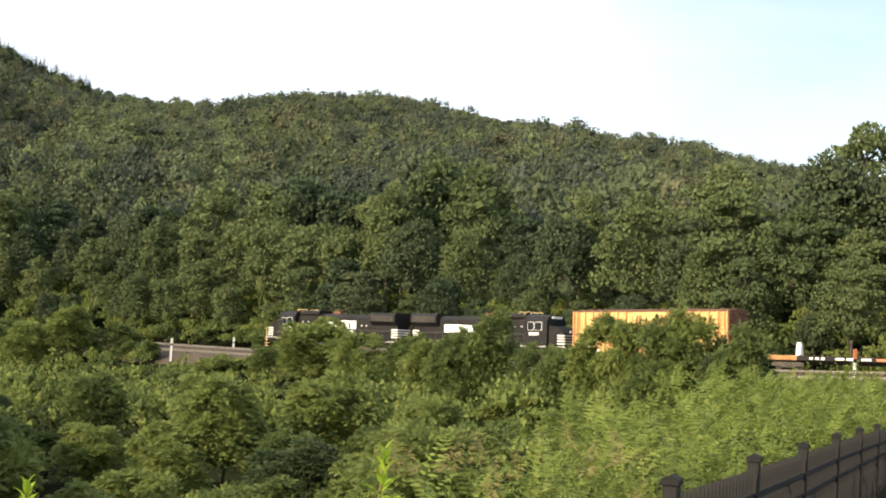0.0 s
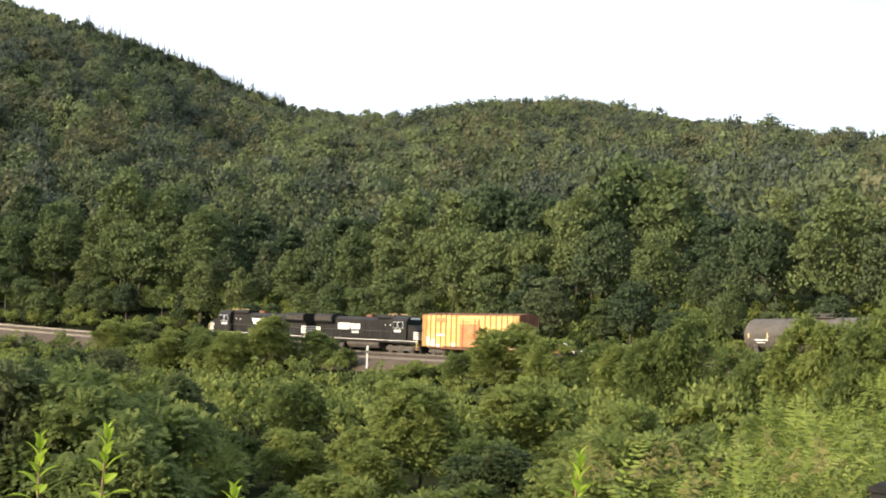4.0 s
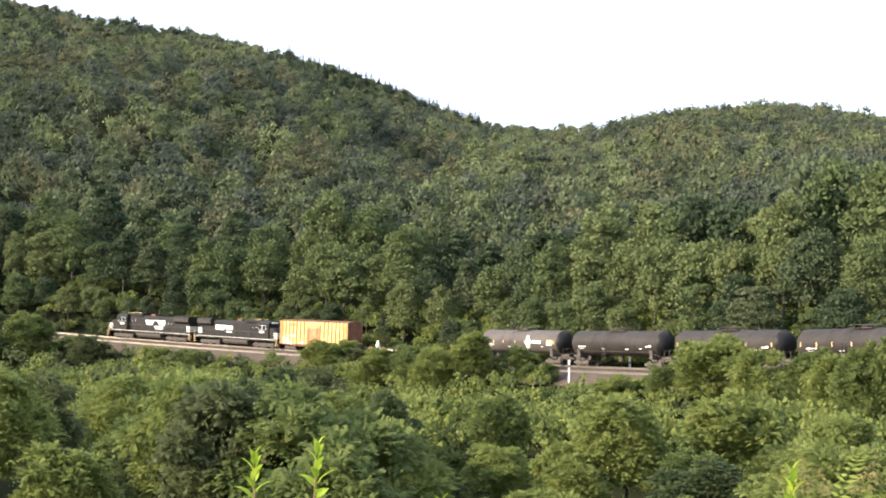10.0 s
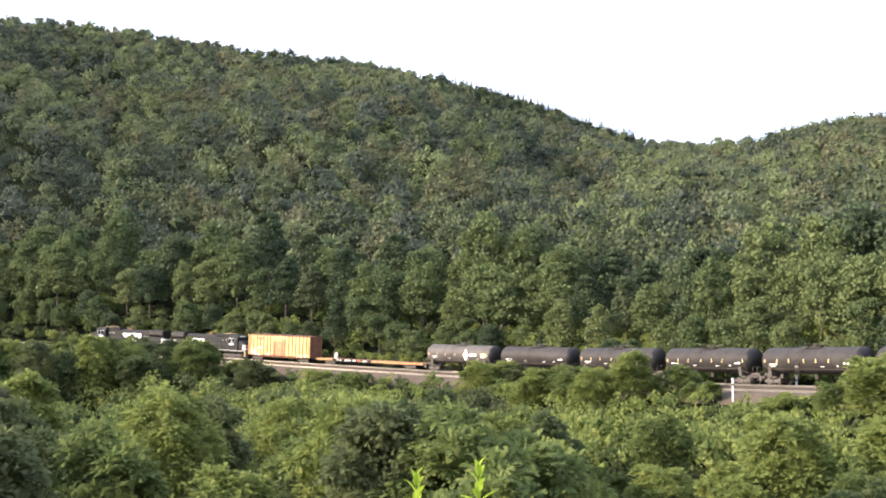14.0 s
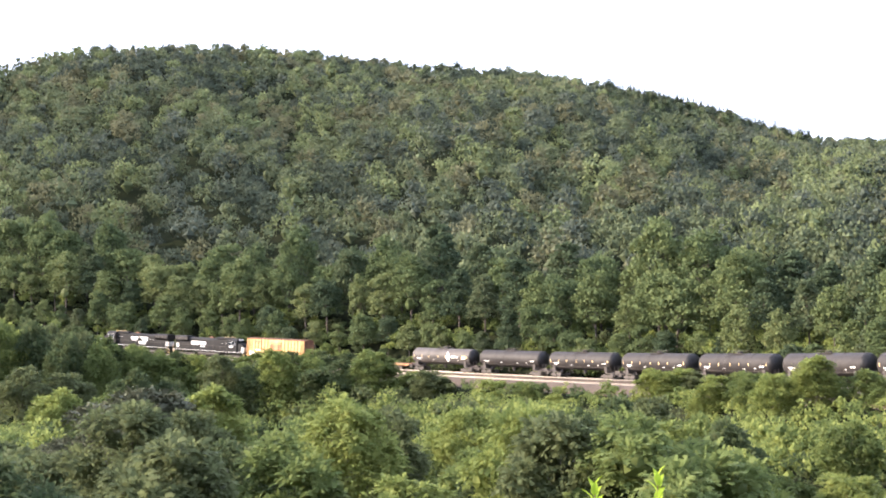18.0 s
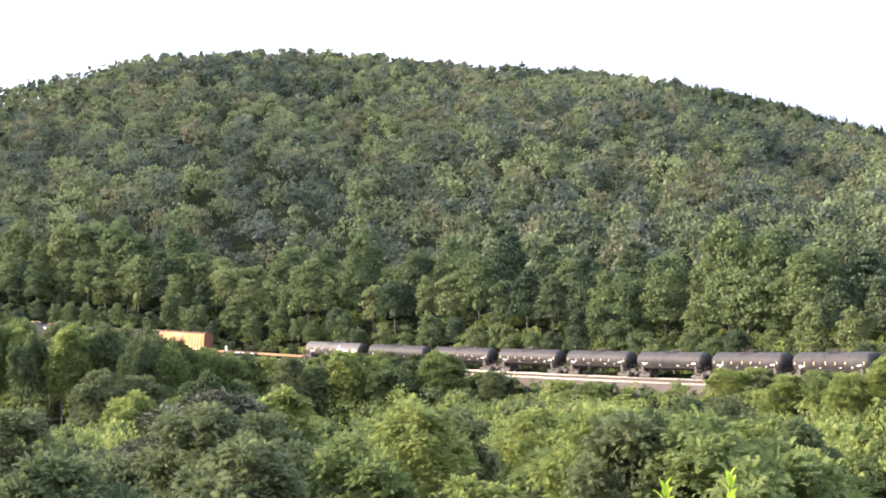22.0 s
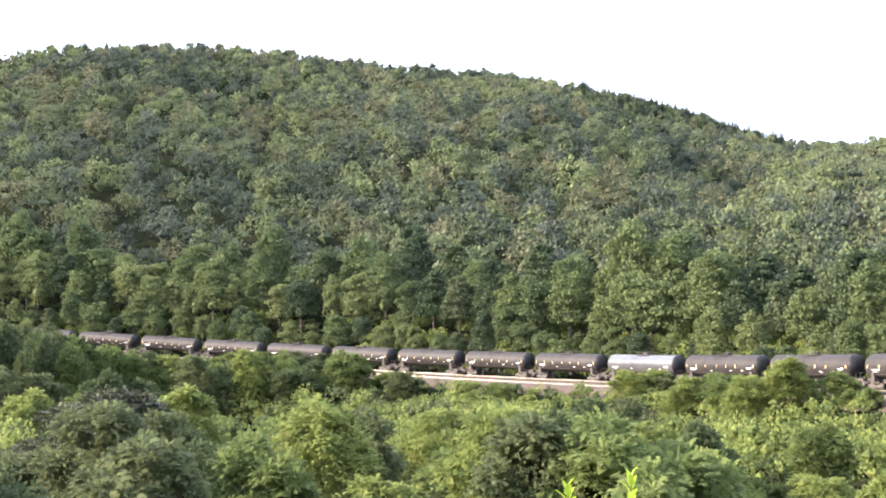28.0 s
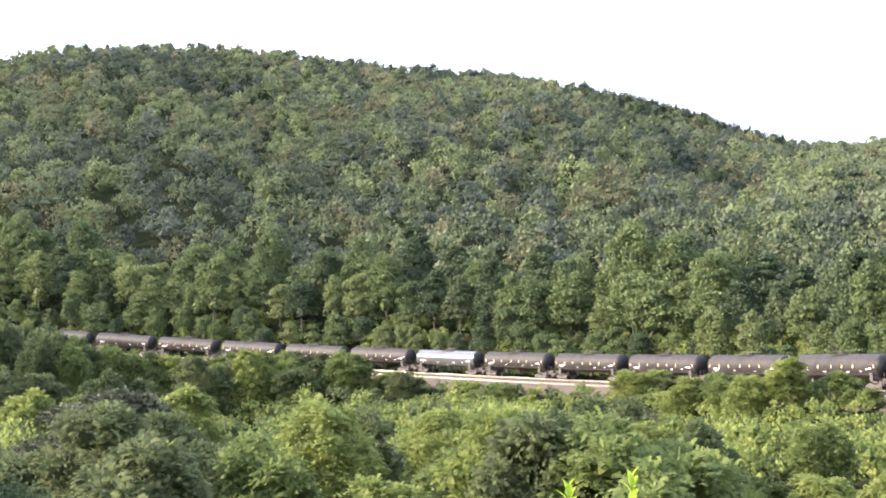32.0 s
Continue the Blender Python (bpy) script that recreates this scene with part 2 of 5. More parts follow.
def mesh_np(name, v, f, material, smooth_shade=False):
    """One mesh from arrays of corners and of faces with equally many corners."""
    me = bpy.data.meshes.new(name)
    v, f = np.asarray(v, np.float32), np.asarray(f, np.int32)
    k = f.shape[1]
    me.vertices.add(len(v))
    me.vertices.foreach_set("co", v.ravel())
    me.loops.add(f.size)
    me.loops.foreach_set("vertex_index", f.ravel())
    me.polygons.add(len(f))
    me.polygons.foreach_set("loop_start", np.arange(0, f.size, k, dtype=np.int32))
    me.polygons.foreach_set("use_smooth", np.full(len(f), smooth_shade))
    me.update(calc_edges=True)
    me.materials.append(material)
    return me


def build_ground():
    azs = np.radians(np.concatenate([np.arange(-180, -62, 4.0), np.arange(-62, 62, 0.6), np.arange(62, 180, 4.0)]))
    rs = np.concatenate([np.linspace(0.3, 12, 14), np.arange(13, 60, 1.6), np.arange(60, 480, 2.2), np.geomspace(482, 1500, 60), [1800, 2400, 3200, 4200]])
    a, r = np.meshgrid(azs, rs, indexing="ij")
    x, y = -np.sin(a) * r, np.cos(a) * r
    z = land(x, y)
    n, m = a.shape
    i, j = np.meshgrid(np.arange(n), np.arange(m - 1), indexing="ij")
    p = i * m + j
    q = ((i + 1) % n) * m + j
    f = np.stack([p, p + 1, q + 1, q], -1).reshape(-1, 4)
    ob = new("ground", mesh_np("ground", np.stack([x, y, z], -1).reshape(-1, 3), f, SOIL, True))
    return tagged(ob, "rolling wooded valley ground with forest floor", "ground", kind="structure")


build_ground()

# ---- trees ----
PHI = (1 + 5 ** 0.5) / 2
ICO_V = np.array([(-1, PHI, 0), (1, PHI, 0), (-1, -PHI, 0), (1, -PHI, 0), (0, -1, PHI), (0, 1, PHI), (0, -1, -PHI), (0, 1, -PHI), (PHI, 0, -1), (PHI, 0, 1), (-PHI, 0, -1), (-PHI, 0, 1)])
ICO_V = ICO_V / np.linalg.norm(ICO_V[0])
ICO_F = np.array([(0, 11, 5), (0, 5, 1), (0, 1, 7), (0, 7, 10), (0, 10, 11), (1, 5, 9), (5, 11, 4), (11, 10, 2), (10, 7, 6), (7, 1, 8),
                  (3, 9, 4), (3, 4, 2), (3, 2, 6), (3, 6, 8), (3, 8, 9), (4, 9, 5), (2, 4, 11), (6, 2, 10), (8, 6, 7), (9, 8, 1)])


def unit(v):
    return v / np.maximum(np.linalg.norm(v, axis=-1, keepdims=True), 1e-9)


def lumps_of(rng, n, wide, tall, base, lobe=1.0, taper=0.0, dome=False):
    """Lobes of a crown: centres and radii inside an ellipsoid that starts at height base; taper narrows the top."""
    d = unit(rng.normal(size=(n, 3)))
    d[:, 2] = np.abs(d[:, 2]) * 1.0 - 0.2 if dome else d[:, 2] * 0.85 + 0.12
    k = rng.uniform(0.6 if dome else 0.40, 0.85, (n, 1))
    c = d * k * np.array([wide / 2, wide / 2, tall / 2])
    up = np.clip(c[:, 2] / tall + 0.5, 0, 1)
    c[:, :2] *= (1 - taper * up)[:, None]
    c += np.array([0, 0, base + tall / 2])
    rad = rng.uniform(0.20, 0.40, n) * wide * 0.60 * lobe * (1 - 0.5 * taper * up)
    return c, rad


def tuft_cloud(rng, c, rad, n, size, heart, ragged=0.12, squash=1.0, rise=0.6, wild=0.4):
    """Leaf tufts over the lobes, their tips up and outwards; shaded by the roundness of lobe and crown. Returns corners, faces, normals."""
    k = rng.choice(len(c), n, p=rad ** 2 / (rad ** 2).sum())
    d = unit(rng.normal(size=(n, 3)))
    d[:, 2] = np.where(d[:, 2] < -0.2, -d[:, 2], d[:, 2])
    p = c[k] + d * (rad[k] * (1 + rng.normal(0, ragged, n)))[:, None] * np.array([1, 1, squash])
    body = unit(0.65 * d + 0.6 * unit(p - heart) + np.array([0, 0, 0.08]))
    t = unit(d * 0.5 + np.array([0, 0, rise]) + rng.normal(0, 0.4, (n, 3)))
    b = unit(np.cross(body + rng.normal(0, wild, (n, 3)), t))
    b *= np.where((np.cross(t, b) * body).sum(1) < 0, -1, 1)[:, None]
    a = (size * rng.uniform(0.6, 1.35, n))[:, None]
    t, b = t * a * 0.6, b * a * 0.36
    v = np.stack([p - t * 0.8, p - b, p + t, p + b], 1).reshape(-1, 3)
    nrm = unit(body + rng.normal(0, 0.16, (n, 3)))
    return v, np.arange(4 * n).reshape(n, 4), np.repeat(nrm, 4, 0)


def frond_cloud(rng, c, rad, n, length, squash=1.0, pairs=5):
    """Arching compound leaves over the lobes: each a row of paired leaflets in one piece."""
    k = rng.choice(len(c), n, p=rad ** 2 / (rad ** 2).sum())
    d = unit(rng.normal(size=(n, 3)))
    d[:, 2] = np.where(d[:, 2] < -0.25, -d[:, 2], d[:, 2])
    p = c[k] + d * (rad[k] * rng.uniform(0.55, 0.98, n))[:, None] * np.array([1, 1, squash])
    up = np.array([0, 0, 1.0])
    axis = d * np.array([1.15, 1.15, 0.6]) + up * 0.15 + rng.normal(0, 0.28, (n, 3))
    axis = unit(axis)
    side = unit(np.cross(axis, up + rng.normal(0, 0.35, (n, 3))))
    ln = (length * rng.uniform(0.65, 1.3, n))[:, None, None]
    t = np.linspace(0, 1, pairs + 1)[None, :, None]
    r = p[:, None] + axis[:, None] * ln * t + up * ln * (0.18 * t - 0.5 * t * t)
    w = ln * 0.34 * np.interp(np.arange(pairs), [0, 1, pairs - 1], [0.75, 1.0, 0.6])[None, :, None]
    cols = [r]
    for sg in (-1, 1):
        out = side[:, None] * sg * 0.9 + axis[:, None] * 0.5 - up * rng.uniform(0.05, 0.45, (n, pairs, 1))
        tip = r[:, :-1] + out * w
        cols += [r[:, :-1] + out * w * 0.55 - axis[:, None] * ln * 0.035, tip]
    v = np.concatenate(cols, 1)
    m = v.shape[1]
    f = []
    for j in range(2):
        o = pairs + 1 + 2 * pairs * j
        f += [(i, o + i, o + pairs + i, i + 1) if j else (i, i + 1, o + pairs + i, o + i) for i in range(pairs)]
    f = (np.array(f)[None] + (np.arange(n) * m)[:, None, None]).reshape(-1, 4)
    return v.reshape(-1, 3), f


OCT_V = np.array([(1, 0, 0), (0, 1, 0), (-1, 0, 0), (0, -1, 0), (0, 0, 1), (0, 0, -1)], float)
OCT_F = np.array([(0, 1, 4), (1, 2, 4), (2, 3, 4), (3, 0, 4), (1, 0, 5), (2, 1, 5), (3, 2, 5), (0, 3, 5)])


def cores_of(rng, c, rad, shrink=0.86, squash=1.0, plain=False):
    if plain:
        v = (c[:, None] + OCT_V[None] * (rad[:, None] * shrink)[:, :, None] * rng.uniform(0.75, 1.15, (len(c), 6, 1))).reshape(-1, 3)
        f = (OCT_F[None] + (np.arange(len(c)) * 6)[:, None, None]).reshape(-1, 3)
        return v, np.concatenate([f, f[:, :1]], 1)
    v = (c[:, None] + ICO_V[None] * np.array([1, 1, squash]) * (rad[:, None] * shrink)[:, :, None] * rng.uniform(0.68, 1.06, (len(c), 12, 1))).reshape(-1, 3)
    f = (ICO_F[None] + (np.arange(len(c)) * 12)[:, None, None]).reshape(-1, 3)
    return v, np.concatenate([f, f[:, :1]], 1)


def merged(*vf):
    o, vs, fs = 0, [], []
    for v, f in vf:
        vs.append(v)
        fs.append(f + o)
        o += len(v)
    return np.concatenate(vs), np.concatenate(fs)


def tri_clean(name, quads_v, quads_f, core_v, core_f, materials, tones=None, normals=None):
    """Leaves as quads and cores as triangles in one mesh."""
    me = bpy.data.meshes.new(name)
    v = np.concatenate([quads_v, core_v]).astype(np.float32)
    lf = np.concatenate([quads_f.ravel(), (core_f[:, :3] + len(quads_v)).ravel()]).astype(np.int32)
    starts = np.concatenate([np.arange(0, quads_f.size, 4), quads_f.size + np.arange(0, len(core_f) * 3, 3)]).astype(np.int32)
    me.vertices.add(len(v))
    me.vertices.foreach_set("co", v.ravel())
    me.loops.add(len(lf))
    me.loops.foreach_set("vertex_index", lf)
    me.polygons.add(len(starts))
    me.polygons.foreach_set("loop_start", starts)
    me.polygons.foreach_set("use_smooth", np.zeros(len(starts), bool))
    for m in materials:
        me.materials.append(m)
    if tones is not None:
        me.polygons.foreach_set("material_index", np.asarray(tones, np.int32))
    me.update(calc_edges=True)
    if normals is not None:
        at = me.attributes.new("custom_normal", "FLOAT_VECTOR", "POINT")
        at.data.foreach_set("vector", np.concatenate(normals).astype(np.float32).ravel())
        me.update()
    return me


def core_normals(v, c):
    """Outward directions of the cores' corners."""
    return unit(v - np.repeat(c, len(v) // len(c), 0))


def tube(pts, radii, sides=6):
    """A tapered limb along points."""
    pts, radii = np.asarray(pts, float), np.asarray(radii, float)
    vs = []
    for i, p in enumerate(pts):
        d = unit(pts[min(i + 1, len(pts) - 1)] - pts[max(i - 1, 0)])
        a = unit(np.cross(d, (0.31, 0.95, 0.1)))
        b = np.cross(d, a)
        for k in range(sides):
            w = 2 * math.pi * k / sides
            vs.append(p + radii[i] * (a * math.cos(w) + b * math.sin(w)))
    f = [(i * sides + k, i * sides + (k + 1) % sides, (i + 1) * sides + (k + 1) % sides, (i + 1) * sides + k) for i in range(len(pts) - 1) for k in range(sides)]
    return np.array(vs), np.array(f)


def wood_of(rng, tall, base, c, rad, girth):
    """Trunk and limbs reaching into the lobes."""
    lean = rng.normal(0, 0.03, 2) * tall
    trunk = tube([(0, 0, -0.6), (lean[0] * 0.2, lean[1] * 0.2, tall * 0.3), (lean[0] * 0.6, lean[1] * 0.6, tall * 0.6), (lean[0], lean[1], tall * 0.86)],
                 [girth * 1.25, girth, girth * 0.6, girth * 0.15], 8)
    parts = [trunk]
    for ci in c[:8]:
        z0 = min(max(ci[2] * 0.55, base * 0.7), tall * 0.7)
        o = np.array([lean[0] * z0 / tall, lean[1] * z0 / tall, z0])
        parts.append(tube([o, (o + ci) / 2 + (0, 0, 0.05 * tall), ci], [girth * 0.4, girth * 0.25, girth * 0.08], 5))
    return merged(*parts)


def forest():
    """The wooded hillside: thousands of crowns, too many to count."""
    rng = np.random.default_rng(11)
    qv, qf, cv, cf, qn, cn, oq, oc = [], [], [], [], [], [], 0, 0
    cell = 10.5
    xs = np.arange(-760, 760, cell)
    ys = np.arange(60, 1190, cell)
    gx, gy = np.meshgrid(xs, ys)
    gx = (gx + rng.uniform(-0.30, 0.30, gx.shape) * cell).ravel()
    gy = (gy + rng.uniform(-0.30, 0.30, gy.shape) * cell).ravel()
    rr = np.hypot(gx, gy)
    az = np.degrees(np.arctan2(-gx, gy))
    rid = np.interp(az, RA, RR)
    ahead = (az > -42) & (az < 45) & (rr < rid + 32)
    gx, gy, rr, az, rid = gx[ahead], gy[ahead], rr[ahead], az[ahead], rid[ahead]
    side = from_track(gx, gy)[0]
    ok = side < -27
    gx, gy, rr, az, rid = gx[ok], gy[ok], rr[ok], az[ok], rid[ok]
    gz = land(gx, gy)
    tq, tc = [], []
    for x, y, z, d, top in zip(gx, gy, gz, rr, rid):
        big = rng.random() ** 1.3
        wide = 8.5 + 5.5 * big
        tall = 11.5 + 9.0 * big + rng.uniform(-2.5, 2.5)
        if d > top - 150:
            tall = min(max(tall, 11.5), 13.5)
            z -= 0.8 if top < 850 else 3.4
        near = d < 560
        n = int(9 + 7 * big) if near else int(7 + 5 * big)
        c, rad = lumps_of(rng, n, wide, tall * 0.95, tall * 0.05, lobe=0.80 if near else 0.86, taper=rng.choice([0.0, 0.2, 0.45]), dome=True)
        c = np.concatenate([c, [[0, 0, tall * 0.40]]]) + (x, y, z - 0.5)
        rad = np.append(rad, min(wide, tall) * 0.36)
        patchy = noise.noise(Vector((x * 0.012, y * 0.012, 0.3)))
        tone = int(rng.choice(5, p=[0.36, 0.2, 0.16, 0.14, 0.14])) if abs(patchy) < 0.22 else int(rng.choice(5, p=[0.25, 0.4, 0.05, 0.25, 0.05] if patchy > 0 else [0.35, 0.08, 0.34, 0.05, 0.18]))
        edge = d > top - 70
        v, f, nv = tuft_cloud(rng, c, rad, int(290 + 150 * big) if near else int(150 + 80 * big) if not edge else int(190 + 90 * big), 0.76 if near else 1.12 if not edge else 1.0, np.array((x, y, z + 0.30 * tall)), ragged=0.13 if not edge else 0.06)
        qv.append(v)
        qf.append(f + oq)
        qn.append(nv)
        oq += len(v)
        tq += [tone] * len(f)
        v, f = cores_of(rng, c, np.append(rad[:-1], rad[-1] * 0.9), 0.78 if edge else 0.52, plain=True)
        cv.append(v)
        cf.append(f + oc)
        cn.append(core_normals(v, c))
        oc += len(v)
        tc += [tone] * len(f)
    me = tri_clean("forest", np.concatenate(qv), np.concatenate(qf), np.concatenate(cv), np.concatenate(cf), HILL_TONES, tq + tc, qn + cn)
    tagged(new("forest", me), "dense green broadleaf forest covering the hillside", "forest", kind="stuff")


forest()


def part(name, me, parent, label=""):
    ob = new(name, me)
    ob.parent = parent
    if label:
        ob["label"] = label
    return ob


def tree_kind(name, seed, tall, wide, base, leaves, size, material, lobes, label, category="tree", girth=0.16, lobe=1.0, taper=0.0, squash=1.0, ragged=0.12, fronds=0, length=0.7):
    """A tree: tufts of leaves over its lobes, or compound leaves, or both."""
    rng = np.random.default_rng(seed)
    top = new(name)
    c, rad = lumps_of(rng, lobes, wide, tall - base, base, lobe, taper, True)
    c = np.concatenate([c, [[0, 0, base + tall * 0.32], [0, 0, base + tall * 0.5]]])
    rad = np.append(rad, [wide * 0.38, wide * 0.32])
    v, f, nv = tuft_cloud(rng, c, rad, leaves, size, np.array((0, 0, base + 0.35 * tall)), squash=squash, ragged=ragged, rise=0.35)
    if fronds:
        v1, f1 = frond_cloud(rng, c[:-1], rad[:-1], fronds, length, squash)
        v, f = merged((v, f), (v1, f1))
    w, g = cores_of(rng, c, np.append(rad[:-2], rad[-2:] * 0.7), 0.55, squash)
    grow = np.array([wide / 2 / np.percentile(np.hypot(v[:, 0], v[:, 1]), 96)] * 2 + [tall / np.percentile(v[:, 2], 99)])
    v, w, c = v * grow, w * grow, c * grow
    part("crown", tri_clean("crown", v, f, w, g, [material], None, None if fronds else [nv, core_normals(w, c)]), top)
    tv, tf = wood_of(rng, tall, base, c, rad, girth)
    part("trunk", mesh_np("trunk", tv, tf, BARK, True), top, "grey-brown bark")
    return tagged(top, label, category)


def plant(kinds, spots, group):
    """Trees at (x, y, which kind, wide, tall), each wide and tall times its kind."""
    rng = np.random.default_rng(5)
    used = set()
    zs = land(np.array([p[0] for p in spots]), np.array([p[1] for p in spots]))
    for (x, y, k, wide, tall), z in zip(spots, zs):
        if tall < 0.75 * wide:
            # rooted further down the bank
            z, tall = z - (0.75 * wide - tall) * 9.0, 0.75 * wide
        m = pose(x, y, float(z), rng.uniform(-3, 3), rng.uniform(-3, 3), rng.uniform(0, 360)) @ Matrix.Diagonal((wide, wide, tall, 1))
        ob = kinds[k]
        if k in used:
            ob = copy_thing(ob, Matrix.Identity(4))
        used.add(k)
        ob.matrix_basis = m
        ob["group"] = group


def tree_line():
    rng = np.random.default_rng(21)
    kinds = [tree_kind("tree", 100 + i, rng.uniform(12, 16), rng.uniform(7, 9.5), 0.4, 4200 if i < 8 else 5600, 0.36 if i < 8 else 0.27, LINE_TONES[i % 3 == 2], 24 + 2 * (i % 8), "broadleaf tree with a full green crown behind the railway", lobe=rng.uniform(0.6, 0.8), taper=(0.0, 0.3, 0.5)[i % 3], squash=(1.0, 0.7)[i % 2], ragged=0.12) for i in range(12)]
    spots = []

    def pick(x, y):
        # fine-leaved kinds where the line comes close
        return int(rng.integers(8)) if math.hypot(x, y) > 150 else 8 + int(rng.integers(4))

    for off, step, lo, hi in ((8.8, 5.4, 0.45, 0.8), (14, 6.4, 0.7, 1.15), (21.5, 7.2, 0.9, 1.4)):
        s = -185.0
        while s < 350:
            s += step * rng.uniform(0.75, 1.3)
            x, y, z, h = on_track(s, -off - rng.uniform(-1.5, 1.5))
            k = rng.uniform(lo, hi)
            spots.append((x, y, pick(x, y), k * rng.uniform(0.9, 1.15), k))
    # tall trees that stand out: heading, elevation of the top, metres behind the track along the line of sight
    for az, el, dr, wide in ((-34.7, 8.4, 32, 1.15), (-36.3, 7.6, 36, 1.2), (-33.2, 5.5, 32, 0.9), (-32.1, 4.3, 28, 0.9), (-31.2, 3.5, 24, 0.85), (-30.2, 3.0, 22, 0.8), (-34.0, 4.6, 22, 0.9), (-35.6, 5.4, 24, 1.0), (-37.2, 6.4, 26, 1.1), (-22.15, 4.8, 22, 0.95), (-28.1, 4.5, 20, 0.95), (-8.2, 3.6, 24, 0.95), (-13.9, 3.9, 24, 0.9), (-2.5, 2.9, 24, 0.9)):
        r = float(np.interp(az, AZ_T, RT_T)) + dr
        x, y = -math.sin(radians(az)) * r, math.cos(radians(az)) * r
        spots.append((x, y, pick(x, y), wide, (r * math.tan(radians(el)) - float(land(x, y))) / 14.0))
    plant(kinds, spots, "trees behind the railway")


tree_line()


def pines():
    """Dark conifers along the right-hand fall of the near ridge."""
    rng = np.random.default_rng(61)
    kinds = []
    for i in range(3):
        top = new("conifer")
        qv, qf, oq = [], [], 0
        tall = 15.0
        for t in np.linspace(0.12, 0.98, 17):
            n = int(14 + 26 * (1 - t))
            a = rng.uniform(0, 2 * math.pi, n)
            ln = (1 - t) * 3.9 * rng.uniform(0.7, 1.15, n) + 0.35
            o = np.stack([0 * a, 0 * a, np.full(n, t * tall)], 1)
            d = np.stack([np.cos(a), np.sin(a), -0.28 + 0 * a], 1)
            sd = np.stack([-np.sin(a), np.cos(a), 0 * a], 1) * (0.22 * ln + 0.15)[:, None]
            tip = o + d * ln[:, None]
            midp = o + d * ln[:, None] * 0.5 + np.array([0, 0, 0.12])
            qv.append(np.stack([o, midp - sd, tip, midp + sd], 1).reshape(-1, 3))
            qf.append(np.arange(4 * n).reshape(n, 4) + oq)
            oq += 4 * n
        qv = np.concatenate(qv)
        me = mesh_np("crown", qv, np.concatenate(qf), LEAF_PINE)
        nrm = unit(qv - np.stack([0 * qv[:, 0], 0 * qv[:, 0], qv[:, 2] - 0.8], 1))
        me.attributes.new("custom_normal", "FLOAT_VECTOR", "POINT").data.foreach_set("vector", nrm.astype(np.float32).ravel())
        part("crown", me, top)
        tv, tf = tube([(0, 0, -0.6), (0, 0, 7), (0, 0, tall)], [0.22, 0.14, 0.02], 6)
        part("trunk", mesh_np("trunk", tv, tf, BARK, True), top)
        kinds.append(tagged(top, "dark green pointed conifer on the ridge", "conifer"))
    spots = []
    for az in np.arange(0.4, 9.5, 0.062):
        a = az + rng.uniform(-0.06, 0.06)
        r = float(np.interp(a, RA, RR)) - (rng.uniform(2, 26) if rng.random() < 0.45 else rng.uniform(20, 110))
        k = rng.uniform(0.75, 1.12)
        spots.append((-math.sin(radians(a)) * r, math.cos(radians(a)) * r, int(rng.integers(3)), k, k))
    for a in (16.95, 14.2, 22.6, 24.0, -17.0, -9.0, 11.6):
        r = float(np.interp(a, RA, RR)) - 4
        spots.append((-math.sin(radians(a)) * r, math.cos(radians(a)) * r, int(rng.integers(3)), 0.8, 0.95))
    plant(kinds, spots, "conifers on the ridge")


pines()

# trees before the railway: heading, elevation of the top, width in degrees, metres before the track along the line of sight
HEDGE = [(6.48, -1.7, 2.46, -14), (2.57, -1.93, 3.11, -16), (-0.62, -1.64, 3.62, -14), (-10.4, -1.14, 4.14, -22), (-14.73, -1.68, 2.85, -22),
         (-18.27, -0.45, 2.2, -26), (-20.3, -1.75, 2.3, -26), (-23.3, -0.3, 2.7, -30), (10.98, -2.55, 3.62, -14), (13.34, -2.6, 3.88, -14)]
HEDGE += [(4.58, -2.25, 2.85, -18), (23.71, -0.61, 3.11, -30), (25.57, -1.23, 3.88, -30), (21.29, -1.0, 3.88, -28), (18.45, -2.0, 3.11, -24),
          (26.28, -0.87, 3.11, -40), (14.04, -2.46, 3.11, -22), (35.05, 0.65, 4.66, -60), (37.04, 0.78, 3.88, -70), (40.0, 1.0, 4.0, -70)]
HEDGE += [(33.14, 0.08, 2.85, -60), (32.05, -0.39, 2.85, -36), (26.21, -0.75, 2.33, -14), (24.3, -0.55, 1.94, -12), (22.0, -0.66, 2.2, -12),
          (19.31, -1.85, 3.11, -16), (6.83, -1.55, 2.72, -14), (4.14, -1.75, 2.85, -16), (1.49, -1.41, 3.36, -22)]
HEDGE += [(10.1, -2.5, 2.33, -14), (29.72, -0.48, 2.85, -30), (27.98, -1.02, 2.85, -26), (15.73, -2.51, 3.36, -22), (-26.2, -0.3, 2.6, -32),
          (-29.8, -0.4, 1.7, -34), (-16.9, -1.45, 2.4, -28), (-15.44, -1.84, 3.11, -24), (-7.04, -2.83, 2.85, -14)]
HEDGE += [(33.9, 0.55, 3.0, -45), (32.6, 0.25, 2.8, -45), (31.3, -0.1, 2.8, -40), (36.2, 0.9, 3.4, -52), (38.6, 1.05, 3.6, -60), (41.0, 1.2, 4.0, -70), (30.4, -0.35, 2.4, -30), (28.9, -0.75, 2.6, -28)]
HEDGE += [(34.4, 0.55, 2.6, -38), (33.2, 0.35, 2.4, -34), (35.6, 0.75, 2.8, -42), (36.8, 0.85, 2.8, -44)]
